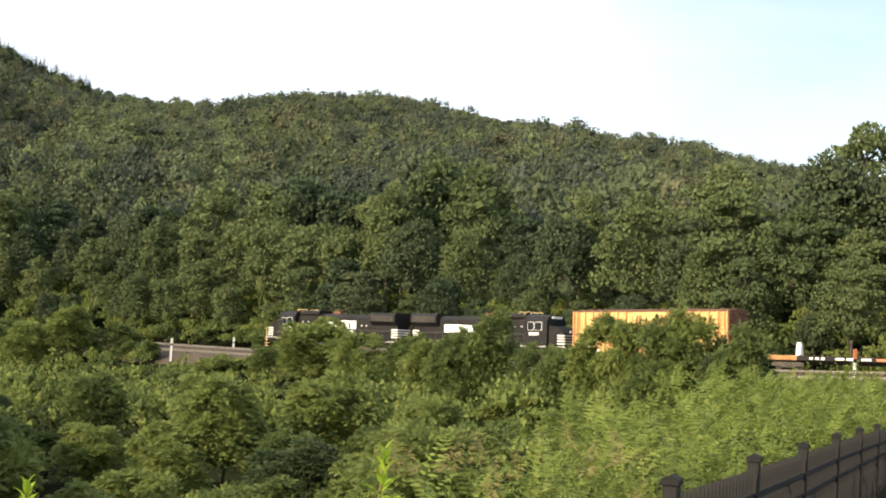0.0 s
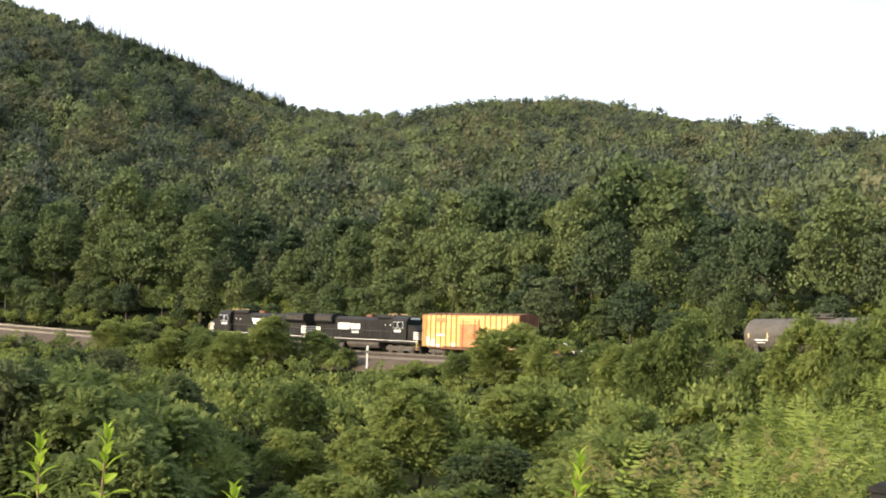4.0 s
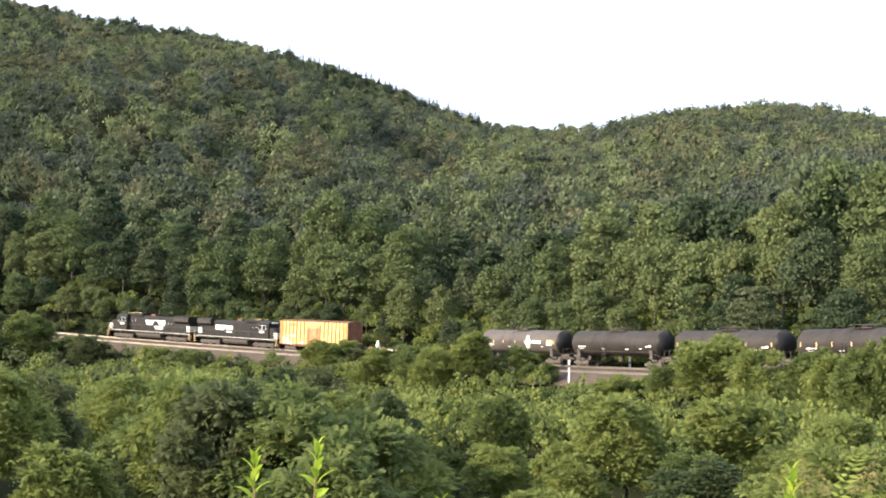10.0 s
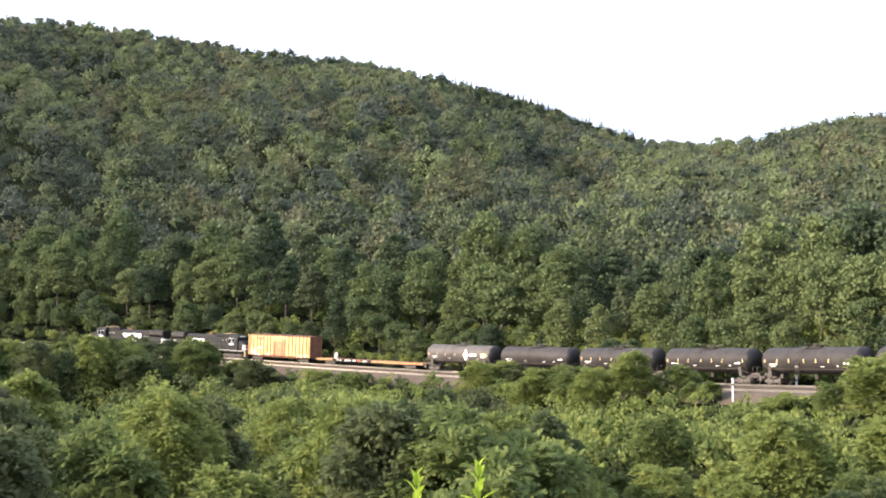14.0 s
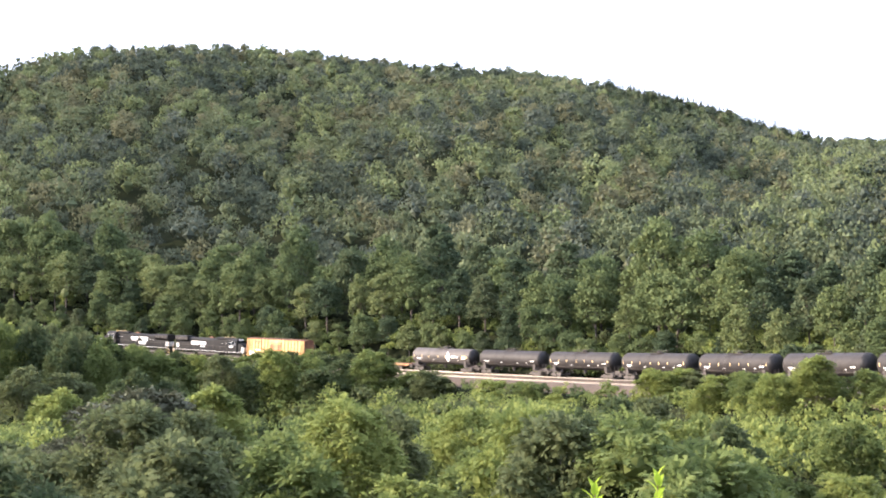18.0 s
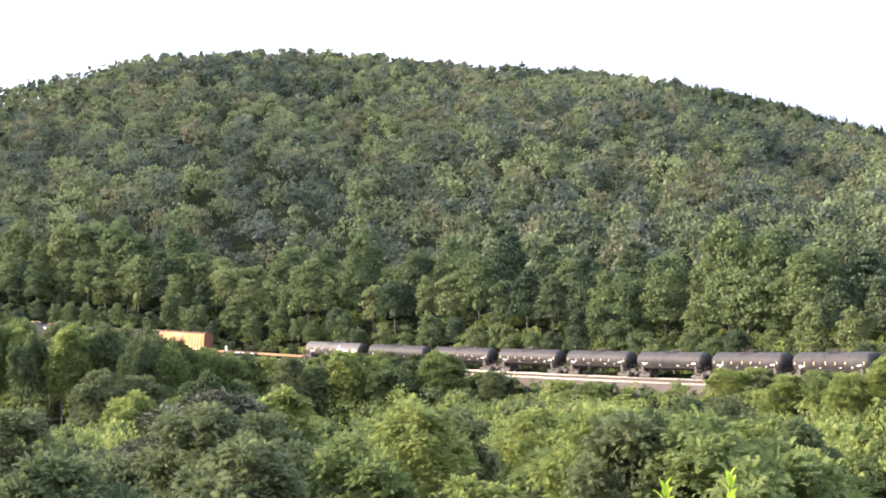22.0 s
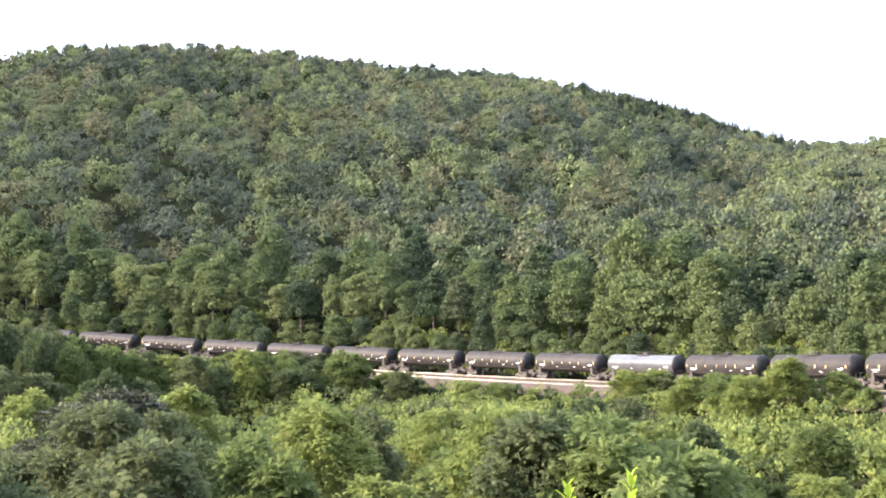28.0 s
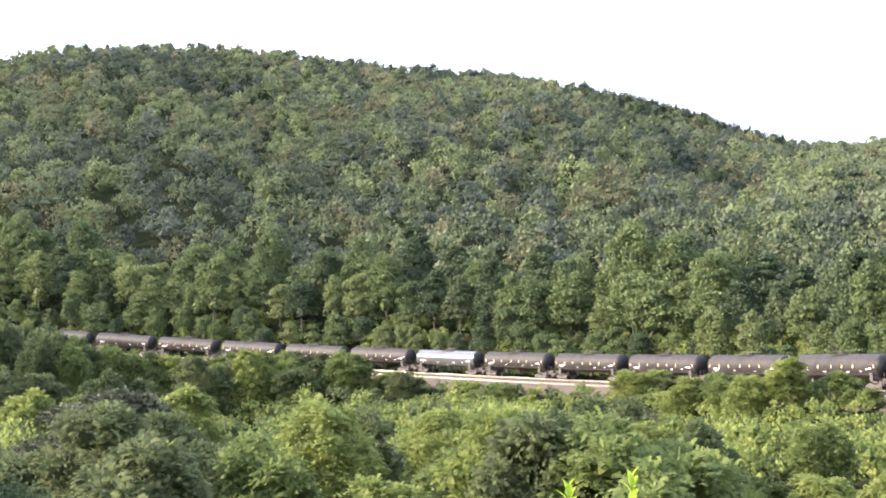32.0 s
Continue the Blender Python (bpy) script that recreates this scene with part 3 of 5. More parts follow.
HEDGE += [(-2.5, -2.45, 1.7, -15), (-8.7, -2.2, 2.6, -18), (-5.0, -3.35, 3.2, -24), (-27.6, 0.15, 1.9, -30), (-24.8, -0.4, 2.4, -30), (-21.5, -1.75, 2.0, -28), (-28.7, -1.1, 1.6, -30), (-12.3, -1.7, 2.8, -24)]
HEDGE += [(32.9, 0.42, 1.8, -30), (34.0, 0.62, 1.8, -30), (35.0, 0.78, 1.8, -30), (33.4, 0.5, 1.6, -24), (34.5, 0.72, 1.6, -24), (35.7, 0.85, 1.8, -26), (36.8, 0.95, 1.8, -28), (38.0, 1.0, 2.0, -30)]
DARK_TREES = [(30.5, -2.35, 6.2, -185), (33.6, -4.3, 3.6, -200)]
HEDGE += [(35.5, -4.75, 3.7, -215), (28.3, -3.4, 3.4, -190), (33.2, -2.2, 3.6, -150), (27.6, -2.2, 3.4, -150), (30.2, -1.5, 3.4, -120), (34.6, -1.2, 3.6, -110)]


def at_sight(az, el, dr):
    r = float(np.interp(az, AZ_T, RT_T)) + dr
    return -math.sin(radians(az)) * r, math.cos(radians(az)) * r, r, r * math.tan(radians(el))


def thicket():
    rng = np.random.default_rng(33)
    size = [(rng.uniform(8.0, 10.0), rng.uniform(6.0, 8.2)) for i in range(12)]
    words = ["bright green bushy tree", "green bushy tree", "dark green bushy tree", "olive green bushy tree"]
    forms = [(26, 0.60, 0.10, 0.85, 0.10), (30, 0.54, 0.45, 1.0, 0.09), (22, 0.66, 0.25, 1.0, 0.09)]
    kinds = []
    for i, (a, b) in enumerate(size):
        n, lobe, taper, squash, ragged = forms[i % 3]
        kinds.append(tree_kind("small_tree", 200 + i, a, b, 0.3, 3600, 0.13, NEAR_TONES[i // 3], n, words[i // 3] + " in the hollow before the railway", girth=0.10, lobe=lobe, taper=taper, squash=squash, ragged=ragged, fronds=3600, length=(0.52, 0.44, 0.38)[i % 3]))

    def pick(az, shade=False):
        # shade: mostly dark and olive leaves, painting in the shade over the near left
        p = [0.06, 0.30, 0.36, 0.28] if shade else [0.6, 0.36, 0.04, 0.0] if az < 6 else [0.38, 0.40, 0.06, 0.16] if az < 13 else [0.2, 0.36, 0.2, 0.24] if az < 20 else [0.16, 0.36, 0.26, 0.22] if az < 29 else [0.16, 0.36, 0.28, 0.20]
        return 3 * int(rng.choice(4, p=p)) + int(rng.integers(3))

    spots, far, low = [], [], []
    for az, el, w, dr in HEDGE:
        x, y, r, z = at_sight(az, el, dr)
        high = z - float(land(x, y))
        wide = 1.05 * r * radians(w)
        if az < -8:
            wide = max(wide, 0.5 * high)
        n = max(1 if high > 0.8 * wide else 2, math.ceil(wide / 9.0))
        for j in range(n):
            k = pick(az)
            a = az + (j - (n - 1) / 2) * w / n
            spots.append((-math.sin(radians(a)) * r, math.cos(radians(a)) * r, k, wide * (1 if n == 1 else 1.25 / n) / size[k][1], high / size[k][0] * (1 if j == n // 2 else 0.9)))
    cell = 8.2
    for x in np.arange(-210, 100, cell):
        for y in np.arange(30, 300, cell):
            x1, y1 = x + rng.uniform(-2.8, 2.8), y + rng.uniform(-2.8, 2.8)
            r, az = math.hypot(x1, y1), math.degrees(math.atan2(-x1, y1))
            rb = float(np.interp(az, SHOULDER_AZ, SHOULDER_R))
            if not (-38 < az < 44 and r > max(44, rb * 1.25 + 4)):
                continue
            d = float(from_track(x1, y1)[0][0])
            if d < 10 or (d < 13 and (-6.5 < az < -2.5 or 8.0 < az < 20.5)):
                continue
            crown = float(np.interp(az, [-36, -24, -12, 0], [-2.8, -4.2, -6.6, -8.0]))
            k = rng.choice([0.55, 0.75, 0.95, 1.15, 1.35]) * rng.uniform(0.92, 1.08) * float(np.interp(d, [10, 15, 28, 45, 70], [0.22, 0.34, 0.72, 0.8, 1.0]))
            if 27.2 < az < 33.8 and r < 107:
                crown = min(crown, -0.112 * r)
            k *= min(1.0, max(0.3, (crown - float(land(x1, y1))) / 8.4))
            k = min(k, max(0.3, (-0.062 * r - float(land(x1, y1))) / 9.0))
            if len(spots) < 270 and r < 112:
                # left of 17 degrees the shade on these trees is put into leaf colour
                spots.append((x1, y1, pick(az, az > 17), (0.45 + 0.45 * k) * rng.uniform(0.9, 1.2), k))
            else:
                far.append((x1, y1, k))
    for s in np.arange(-185, 345, 2.6):
        for off in (-7.2, -10.5, -16, -24):
            x, y, z, h = on_track(s + rng.uniform(-1.2, 1.2), off + rng.uniform(-1.4, 1.4))
            far.append((x, y, rng.uniform(0.25, 0.45) * (1.0 if off > -9 else 1.5)))
    for s in np.arange(-165, 305, 2.7):
        for off in (10.2, 12.6, 15.5, 19, 23, 27.5):
            x, y, z, h = on_track(s + rng.uniform(-1.3, 1.3), off + rng.uniform(-1.2, 1.2))
            a = math.degrees(math.atan2(-x, y))
            if a < -29.3 or off < 12 and (-6.5 < a < -2.5 or 8.0 < a < 20.5):
                continue
            low.append((x, y, float(np.interp(off, [10, 16, 28], [0.18, 0.44, 0.78])) * rng.uniform(0.7, 1.3)))
    for i in range(520):
        r, a = rng.uniform(30, 82), rng.uniform(-24, 43)
        if r < float(np.interp(a, SHOULDER_AZ, SHOULDER_R)) * 1.1 + 4:
            continue
        low.append((-math.sin(radians(a)) * r, math.cos(radians(a)) * r, rng.uniform(0.28, 0.46)))
    plant(kinds, spots, "trees in the hollow")
    qv, qf, cv, cf, qn, cn, oq, oc = [], [], [], [], [], [], 0, 0
    few = len(far)
    far += low
    tq, tc = [], []
    zs = land(np.array([p[0] for p in far]), np.array([p[1] for p in far]))
    for i, ((x, y, k), z) in enumerate(zip(far, zs)):
        tall, wide = 9 * k, (7.6 * (0.3 + 0.7 * k) if i < few else 9 * k)
        c, rad = lumps_of(rng, int(7 + 11 * min(k, 1)) if i < few else 6, wide, tall * 0.94, tall * 0.06, lobe=0.8 if i < few else 1.0, taper=rng.choice([0.0, 0.3]))
        c = c + (x, y, z)
        v, f, nv = tuft_cloud(rng, c, rad, int(220 + 480 * min(k, 1)) if i < few else int(90 + 170 * k), 0.26 + 0.12 * k, np.array((x, y, z + 0.35 * tall)), ragged=0.14)
        qn.append(nv)
        qv.append(v)
        qf.append(f + oq)
        oq += len(v)
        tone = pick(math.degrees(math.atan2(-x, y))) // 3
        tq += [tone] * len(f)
        v, f = cores_of(rng, c, rad, 0.5, plain=True)
        cn.append(core_normals(v, c))
        tc += [tone] * len(f)
        cv.append(v)
        cf.append(f + oc)
        oc += len(v)
    tones = tq + tc
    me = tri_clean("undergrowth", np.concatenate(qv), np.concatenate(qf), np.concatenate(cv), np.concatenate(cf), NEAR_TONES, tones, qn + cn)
    tagged(new("undergrowth", me), "dense green thicket below the railway embankment", "thicket", kind="stuff")
    dark = tree_kind("dark_tree", 301, 9.0, 7.0, 0.3, 6500, 0.16, LEAF_DARK, 40, "dull grey-green bushy tree in the hollow", lobe=0.55, ragged=0.14, taper=0.2, fronds=900, length=0.5)
    spots = []
    for az, el, w, dr in DARK_TREES:
        x, y, r, z = at_sight(az, el, dr)
        spots.append((x, y, 0, r * radians(w) / 6.8, (z - float(land(x, y))) / 9.0))
    plant([dark], spots, "dark trees in the hollow")


thicket()

# ---- the railway ----
BLACK = varied("black_paint", [(0.008, 0.008, 0.008), (0.013, 0.012, 0.012), (0.028, 0.024, 0.020)], 0.8, 0.5, bump=0.1)
WHITE = varied("white_paint", [(0.62, 0.60, 0.55), (0.78, 0.76, 0.71), (0.82, 0.80, 0.76)], 1.2, 0.5)
STEEL = varied("polished_rail", [(0.269, 0.231, 0.190), (0.333, 0.296, 0.253), (0.372, 0.337, 0.295)], 0.5, 0.32, metal=0.85)
RUST = varied("rusty_steel", [(0.075, 0.034, 0.019), (0.143, 0.064, 0.034), (0.210, 0.105, 0.060)], 1.5, 0.85, bump=0.3)
GRIME = varied("grimy_running_gear", [(0.035, 0.030, 0.026), (0.065, 0.055, 0.047), (0.11, 0.09, 0.075)], 2.0, 0.8, bump=0.2)
FLAT_ORANGE = varied("dull_orange_paint", [(0.192, 0.080, 0.036), (0.352, 0.176, 0.064), (0.432, 0.248, 0.096)], 0.8, 0.75, bump=0.1, fine=5)
CREAM = varied("pale_yellow_paint", [(0.450, 0.206, 0.060), (0.630, 0.370, 0.128), (0.702, 0.464, 0.200)], 0.7, 0.6, bump=0.05, fine=5)
YELLOW = varied("weathered_yellow_paint", [(0.279, 0.104, 0.041), (0.541, 0.296, 0.109), (0.640, 0.414, 0.190)], 0.5, 0.65, bump=0.1, fine=5)
DOOR_RED = varied("faded_red_door_paint", [(0.36, 0.10, 0.045), (0.50, 0.17, 0.07), (0.60, 0.27, 0.12)], 1.0, 0.65)
TANK_PAINT = varied("black_tank_paint", [(0.018, 0.015, 0.014), (0.030, 0.026, 0.024), (0.052, 0.045, 0.040)], 0.45, 0.62, bump=0.05)
TANK_GREY = varied("dull_grey_tank_paint", [(0.050, 0.043, 0.038), (0.078, 0.068, 0.061), (0.115, 0.10, 0.09)], 0.45, 0.60, bump=0.05)
for paint in (TANK_PAINT, TANK_GREY, BLACK):
    paint.node_tree.nodes["Principled BSDF"].inputs["Specular IOR Level"].default_value = 0.22
TANK_SILVER = varied("silver_tank_paint", [(0.107, 0.107, 0.107), (0.128, 0.128, 0.128), (0.143, 0.143, 0.141)], 0.4, 0.24, metal=0.45)
REFLECT = varied("yellow_reflective_strip", [(0.70, 0.48, 0.20), (0.80, 0.58, 0.28)], 3.0, 0.4)
GLASS, _nt, _p = mat("dark_window_glass", 0.08)
_p.inputs["Base Color"].default_value = (0.02, 0.025, 0.03, 1)
LAMP_GLASS, _nt, _p = mat("lamp_glass", 0.2)
_p.inputs["Base Color"].default_value = (0.8, 0.78, 0.7, 1)
TIE = varied("wooden_sleeper", [(0.055, 0.045, 0.038), (0.10, 0.085, 0.072), (0.16, 0.14, 0.12)], 1.2, 0.9)


class Shape:
    """Collects solids for one mesh."""

    def __init__(self):
        self.v, self.f = [], []

    def add(self, v, f):
        o = len(self.v)
        self.v += [tuple(map(float, p)) for p in v]
        self.f += [tuple(int(i) + o for i in q) for q in f]
        return self

    def box(self, x0, x1, y0, y1, z0, z1):
        v = [(x, y, z) for x in (x0, x1) for y in (y0, y1) for z in (z0, z1)]
        return self.add(v, [(0, 1, 3, 2), (4, 6, 7, 5), (0, 4, 5, 1), (2, 3, 7, 6), (0, 2, 6, 4), (1, 5, 7, 3)])

    def prism(self, profile, x0, x1, end=None):
        """A (y, z) profile swept along x; end: another profile at x1."""
        end = end or profile
        n = len(profile)
        v = [(x0, y, z) for y, z in profile] + [(x1, y, z) for y, z in end]
        f = [(i, (i + 1) % n, n + (i + 1) % n, n + i) for i in range(n)] + [tuple(range(n))[::-1], tuple(range(n, 2 * n))]
        return self.add(v, f)

    def wall(self, profile, y0, y1):
        """An (x, z) profile swept along y."""
        n = len(profile)
        v = [(x, y0, z) for x, z in profile] + [(x, y1, z) for x, z in profile]
        f = [(i, (i + 1) % n, n + (i + 1) % n, n + i) for i in range(n)] + [tuple(range(n))[::-1], tuple(range(n, 2 * n))]
        return self.add(v, f)

    def turn(self, rings, axis="x", at=(0, 0, 0), sides=24):
        """A body of revolution: rings of (place along the axis, radius)."""
        n, v = sides, []
        for p, r in rings:
            for k in range(n):
                a, b = r * math.cos(2 * math.pi * k / n), r * math.sin(2 * math.pi * k / n)
                q = {"x": (p, a, b), "y": (b, p, a), "z": (a, b, p)}[axis]
                v.append((q[0] + at[0], q[1] + at[1], q[2] + at[2]))
        m = len(rings)
        f = [(i * n + k, i * n + (k + 1) % n, (i + 1) * n + (k + 1) % n, (i + 1) * n + k) for i in range(m - 1) for k in range(n)]
        return self.add(v, f + [tuple(range(n))[::-1], tuple(range((m - 1) * n, m * n))])

    def pipe(self, pts, r=0.025, sides=5):
        v, f = tube(pts, [r] * len(pts), sides)
        return self.add(v, f)

    def mesh(self, name, material, smooth_shade=False, bevel=0.0):
        me = bpy.data.meshes.new(name)
        me.from_pydata(self.v, [], self.f)
        b = bmesh.new()
        b.from_mesh(me)
        bmesh.ops.recalc_face_normals(b, faces=b.faces)
        if bevel:
            bmesh.ops.bevel(b, geom=[e for e in b.edges if len(e.link_faces) == 2 and e.calc_face_angle(0) > 0.6], offset=bevel, segments=2, affect="EDGES", clamp_overlap=True)
        b.to_mesh(me)
        b.free()
        if smooth_shade:
            me.polygons.foreach_set("use_smooth", [True] * len(me.polygons))
            me.set_sharp_from_angle(angle=radians(35))
        me.materials.append(material)
        return me


def sweep(profile, s0, s1, step, base=0.0):
    """A strip of (side, height over the rail) swept along the railway."""
    sh, n = Shape(), len(profile)
    ss = np.arange(s0, s1 + 0.01, step)
    for s in ss:
        x, y, z, h = on_track(s)
        sh.v += [(x - math.cos(h) * a, y - math.sin(h) * a, z + c) for a, c in profile]
    for i in range(len(ss) - 1):
        sh.f += [(i * n + k, i * n + k + 1, (i + 1) * n + k + 1, (i + 1) * n + k) for k in range(n - 1)]
    return sh


NEAR_TRACK = (4.3, -0.42)


def railway():
    bed = sweep([(-6.5, -1.25), (-2.5, -0.26), (1.9, -0.26), (2.3, -0.45), (6.4, -0.68), (8.3, -1.6), (9.7, -2.6)], -330, 430, 2.5)
    tagged(new("ballast_bed", bed.mesh("ballast_bed", BALLAST, True)), "brown-grey crushed stone railway ballast on an embankment", "ballast", kind="structure")
    for off, dz in ((0.0, 0.0), NEAR_TRACK):
        for g in (-0.75, 0.75):
            a = off + g
            rail = sweep([(a - 0.07, dz - 0.17), (a - 0.015, dz - 0.13), (a - 0.037, dz - 0.03), (a - 0.03, dz), (a + 0.03, dz), (a + 0.037, dz - 0.03), (a + 0.015, dz - 0.13), (a + 0.07, dz - 0.17)], -330, 430, 2.5)
            tagged(new("rail", rail.mesh("rail", STEEL, True)), "polished steel rail of the curved track", "rail", "rails", kind="structure")
    sh = Shape()
    for off, dz in ((0.0, 0.0), NEAR_TRACK):
        for s in np.arange(-180, 300, 0.56):
            x, y, z, h = on_track(s, off)
            c, d = np.array((-math.sin(h), math.cos(h), 0)), np.array((-math.cos(h), -math.sin(h), 0))
            p = np.array((x, y, z + dz - 0.2))
            v = [p + c * a * 0.11 + d * b * 1.28 + np.array((0, 0, e)) for a in (-1, 1) for b in (-1, 1) for e in (-0.12, 0.03)]
            sh.add(v, [(0, 1, 3, 2), (4, 6, 7, 5), (0, 4, 5, 1), (2, 3, 7, 6), (1, 5, 7, 3)])
    me = bpy.data.meshes.new("sleepers")
    me.from_pydata(sh.v, [], sh.f)
    me.materials.append(TIE)
    tagged(new("sleepers", me), "weathered wooden sleepers under the rails", "sleepers", kind="stuff")


railway()


def marker_post(az, el_base, el_top, dr, red=False):
    x, y, r, z0 = at_sight(az, el_base, dr)
    h = r * math.tan(radians(el_top)) - z0
    top = new("marker_post")
    top.matrix_basis = pose(x, y, z0)
    w = 0.11
    part("shaft", Shape().box(-w, w, -0.05, 0.05, -1.2, h * 0.42).mesh("shaft", WHITE, bevel=0.015), top)
    part("band", Shape().box(-w * 0.9, w * 0.9, -0.045, 0.045, h * 0.42, h * 0.58).mesh("band", BLACK), top, "dark band")
    part("plate", Shape().box(-w * 1.15, w * 1.15, -0.06, 0.06, h * 0.58, h).mesh("plate", DOOR_RED if red else WHITE, bevel=0.015), top)
    return tagged(top, "white marker post with a red top beside the track" if red else "white marker post with a dark band beside the track", "post", "marker posts")


marker_post(-3.87, -2.9, -2.33, -13)
marker_post(-6.60, -2.62, -2.15, 7)
marker_post(-34.24, -1.97, -0.95, -12, True)


# ---- the train ----
def bogie(parent, x, axles, r, base, name="bogie"):
    """A truck with its side frames, springs and wheels."""
    n = len(axles)
    half = max(axles) + 0.55
    sh = Shape()
    for y in (-1.0, 1.0):
        prof = [(-half, r * 0.75), (-half, r * 1.35), (-half + 0.45, r * 1.6), (half - 0.45, r * 1.6), (half, r * 1.35), (half, r * 0.75), (half - 0.6, r * 0.7), (0.3, r * 0.45), (-0.3, r * 0.45), (-half + 0.6, r * 0.7)]
        sh.wall([(x + a, b) for a, b in prof], y - 0.08, y + 0.08)
    sh.box(x - 0.3, x + 0.3, -1.15, 1.15, r * 0.7, r * 1.3)
    top = part(name, sh.mesh(name, GRIME, bevel=0.02), parent)
    for a in axles:
        w = Shape()
        for y in (-0.76, 0.76):
            w.turn([(y - 0.07, r * 0.9), (y - 0.06, r), (y + 0.05, r), (y + 0.07, r * 0.9)], "y", (x + a, 0, r), 16)
        w.turn([(-0.8, 0.085), (0.8, 0.085)], "y", (x + a, 0, r), 8)
        part("wheelset", w.mesh("wheelset", GRIME, True), top)
    return top


def couplers(parent, half, z=0.88):
    for e in (-1, 1):
        sh = Shape().box(min(e * (half - 0.7), e * half), max(e * (half - 0.7), e * half), -0.14, 0.14, z - 0.12, z + 0.12)
        sh.box(min(e * (half - 0.18), e * (half + 0.05)), max(e * (half - 0.18), e * (half + 0.05)), -0.24, 0.2, z - 0.17, z + 0.17)
        part("coupler", sh.mesh("coupler", GRIME, bevel=0.02), parent)


def locomotive(logo):
    top = new("locomotive")
    H = 10.3
    part("underframe", Shape().box(-H, H, -1.48, 1.48, 1.22, 1.56).box(-H - 0.25, -H, -1.2, 1.2, 0.55, 1.5).box(H, H + 0.25, -1.2, 1.2, 0.55, 1.5).mesh("underframe", BLACK, bevel=0.03), top)
    hood = [(-0.92, 1.56), (-0.92, 3.95), (-0.6, 4.3), (0.6, 4.3), (0.92, 3.95), (0.92, 1.56)]
    body = part("hood", Shape().prism(hood, -9.7, 5.4).mesh("hood", BLACK, bevel=0.03), top, "black engine hood")
    for x in np.arange(-5.6, 5.0, 1.15):
        for y in (-1, 1):
            part("hood_door", Shape().box(x, x + 1.05, min(y * 0.92, y * 0.955), max(y * 0.92, y * 0.955), 1.75, 3.7).mesh("hood_door", BLACK, bevel=0.012), body)
    rad = [(-0.95, 3.2), (-1.42, 3.62), (-1.42, 4.28), (-1.2, 4.52), (1.2, 4.52), (1.42, 4.28), (1.42, 3.62), (0.95, 3.2)]
    box = part("radiator", Shape().prism(rad, -9.75, -6.1).mesh("radiator", BLACK, bevel=0.03), top)
    for y in (-1, 1):
        for z in np.arange(3.68, 4.25, 0.1):
            part("slat", Shape().box(-9.5, -6.3, min(y * 1.42, y * 1.45), max(y * 1.42, y * 1.45), z, z + 0.05).mesh("slat", GRIME), box)
    part("brake_blister", Shape().prism([(-1.0, 4.2), (-1.0, 4.45), (-0.75, 4.6), (0.75, 4.6), (1.0, 4.45), (1.0, 4.2)], 2.0, 5.2).mesh("brake_blister", BLACK, bevel=0.03), top)
    part("exhaust_stack", Shape().box(-0.6, 0.5, -0.35, 0.35, 4.3, 4.62).mesh("exhaust_stack", RUST, bevel=0.04), top)
    cabp = [(-1.5, 1.56), (-1.5, 3.95), (-1.15, 4.42), (-0.5, 4.58), (0.5, 4.58), (1.15, 4.42), (1.5, 3.95), (1.5, 1.56)]
    cab_end = [(-1.45, 1.56), (-1.45, 3.9), (-1.1, 4.3), (-0.5, 4.45), (0.5, 4.45), (1.1, 4.3), (1.45, 3.9), (1.45, 1.56)]
    cab = part("cab", Shape().prism(cabp, 5.4, 8.1, cab_end).mesh("cab", BLACK, bevel=0.04), top, "black driver's cab")
    for y in (-1, 1):
        for x0, x1 in ((5.85, 6.55), (6.75, 7.5)):
            fr = part("window_frame", Shape().box(x0 - 0.035, x1 + 0.035, min(y * 1.47, y * 1.53), max(y * 1.47, y * 1.53), 3.01, 3.79).mesh("window_frame", WHITE, bevel=0.01), cab)
            part("window", Shape().box(x0, x1, min(y * 1.5, y * 1.54), max(y * 1.5, y * 1.54), 3.05, 3.75).mesh("window", GLASS), cab)
        part("number_mark", Shape().box(6.0, 7.15, min(y * 1.49, y * 1.525), max(y * 1.49, y * 1.525), 2.55, 2.82).mesh("number_mark", WHITE), cab)
    part("windscreen", Shape().box(8.02, 8.14, 0.1, 1.25, 3.45, 4.05).box(8.02, 8.14, -1.25, -0.1, 3.45, 4.05).mesh("windscreen", GLASS), cab)
    nose = [(8.1, 1.56), (8.1, 3.5), (9.3, 3.25), (9.95, 2.75), (10.05, 1.56)]
    nosep = part("nose", Shape().wall(nose, -1.25, 1.25).mesh("nose", BLACK, bevel=0.08), top)
    for z in (1.75, 2.0, 2.25, 2.5):
        xf = 10.06 - (z - 1.56) * 0.085
        part("stripe", Shape().box(xf - 0.02, xf + 0.05, -1.22, 1.22, z, z + 0.12).box(9.2, xf + 0.05, 1.24, 1.28, z, z + 0.12).box(9.2, xf + 0.05, -1.28, -1.24, z, z + 0.12).mesh("stripe", WHITE), nosep, "white stripe")
        part("stripe", Shape().box(-9.78, -9.70, -0.95, 0.95, z + 0.2, z + 0.34).box(-9.78, -8.9, 0.93, 0.975, z + 0.2, z + 0.34).box(-9.78, -8.9, -0.975, -0.93, z + 0.2, z + 0.34).mesh("stripe", WHITE), body, "white stripe")
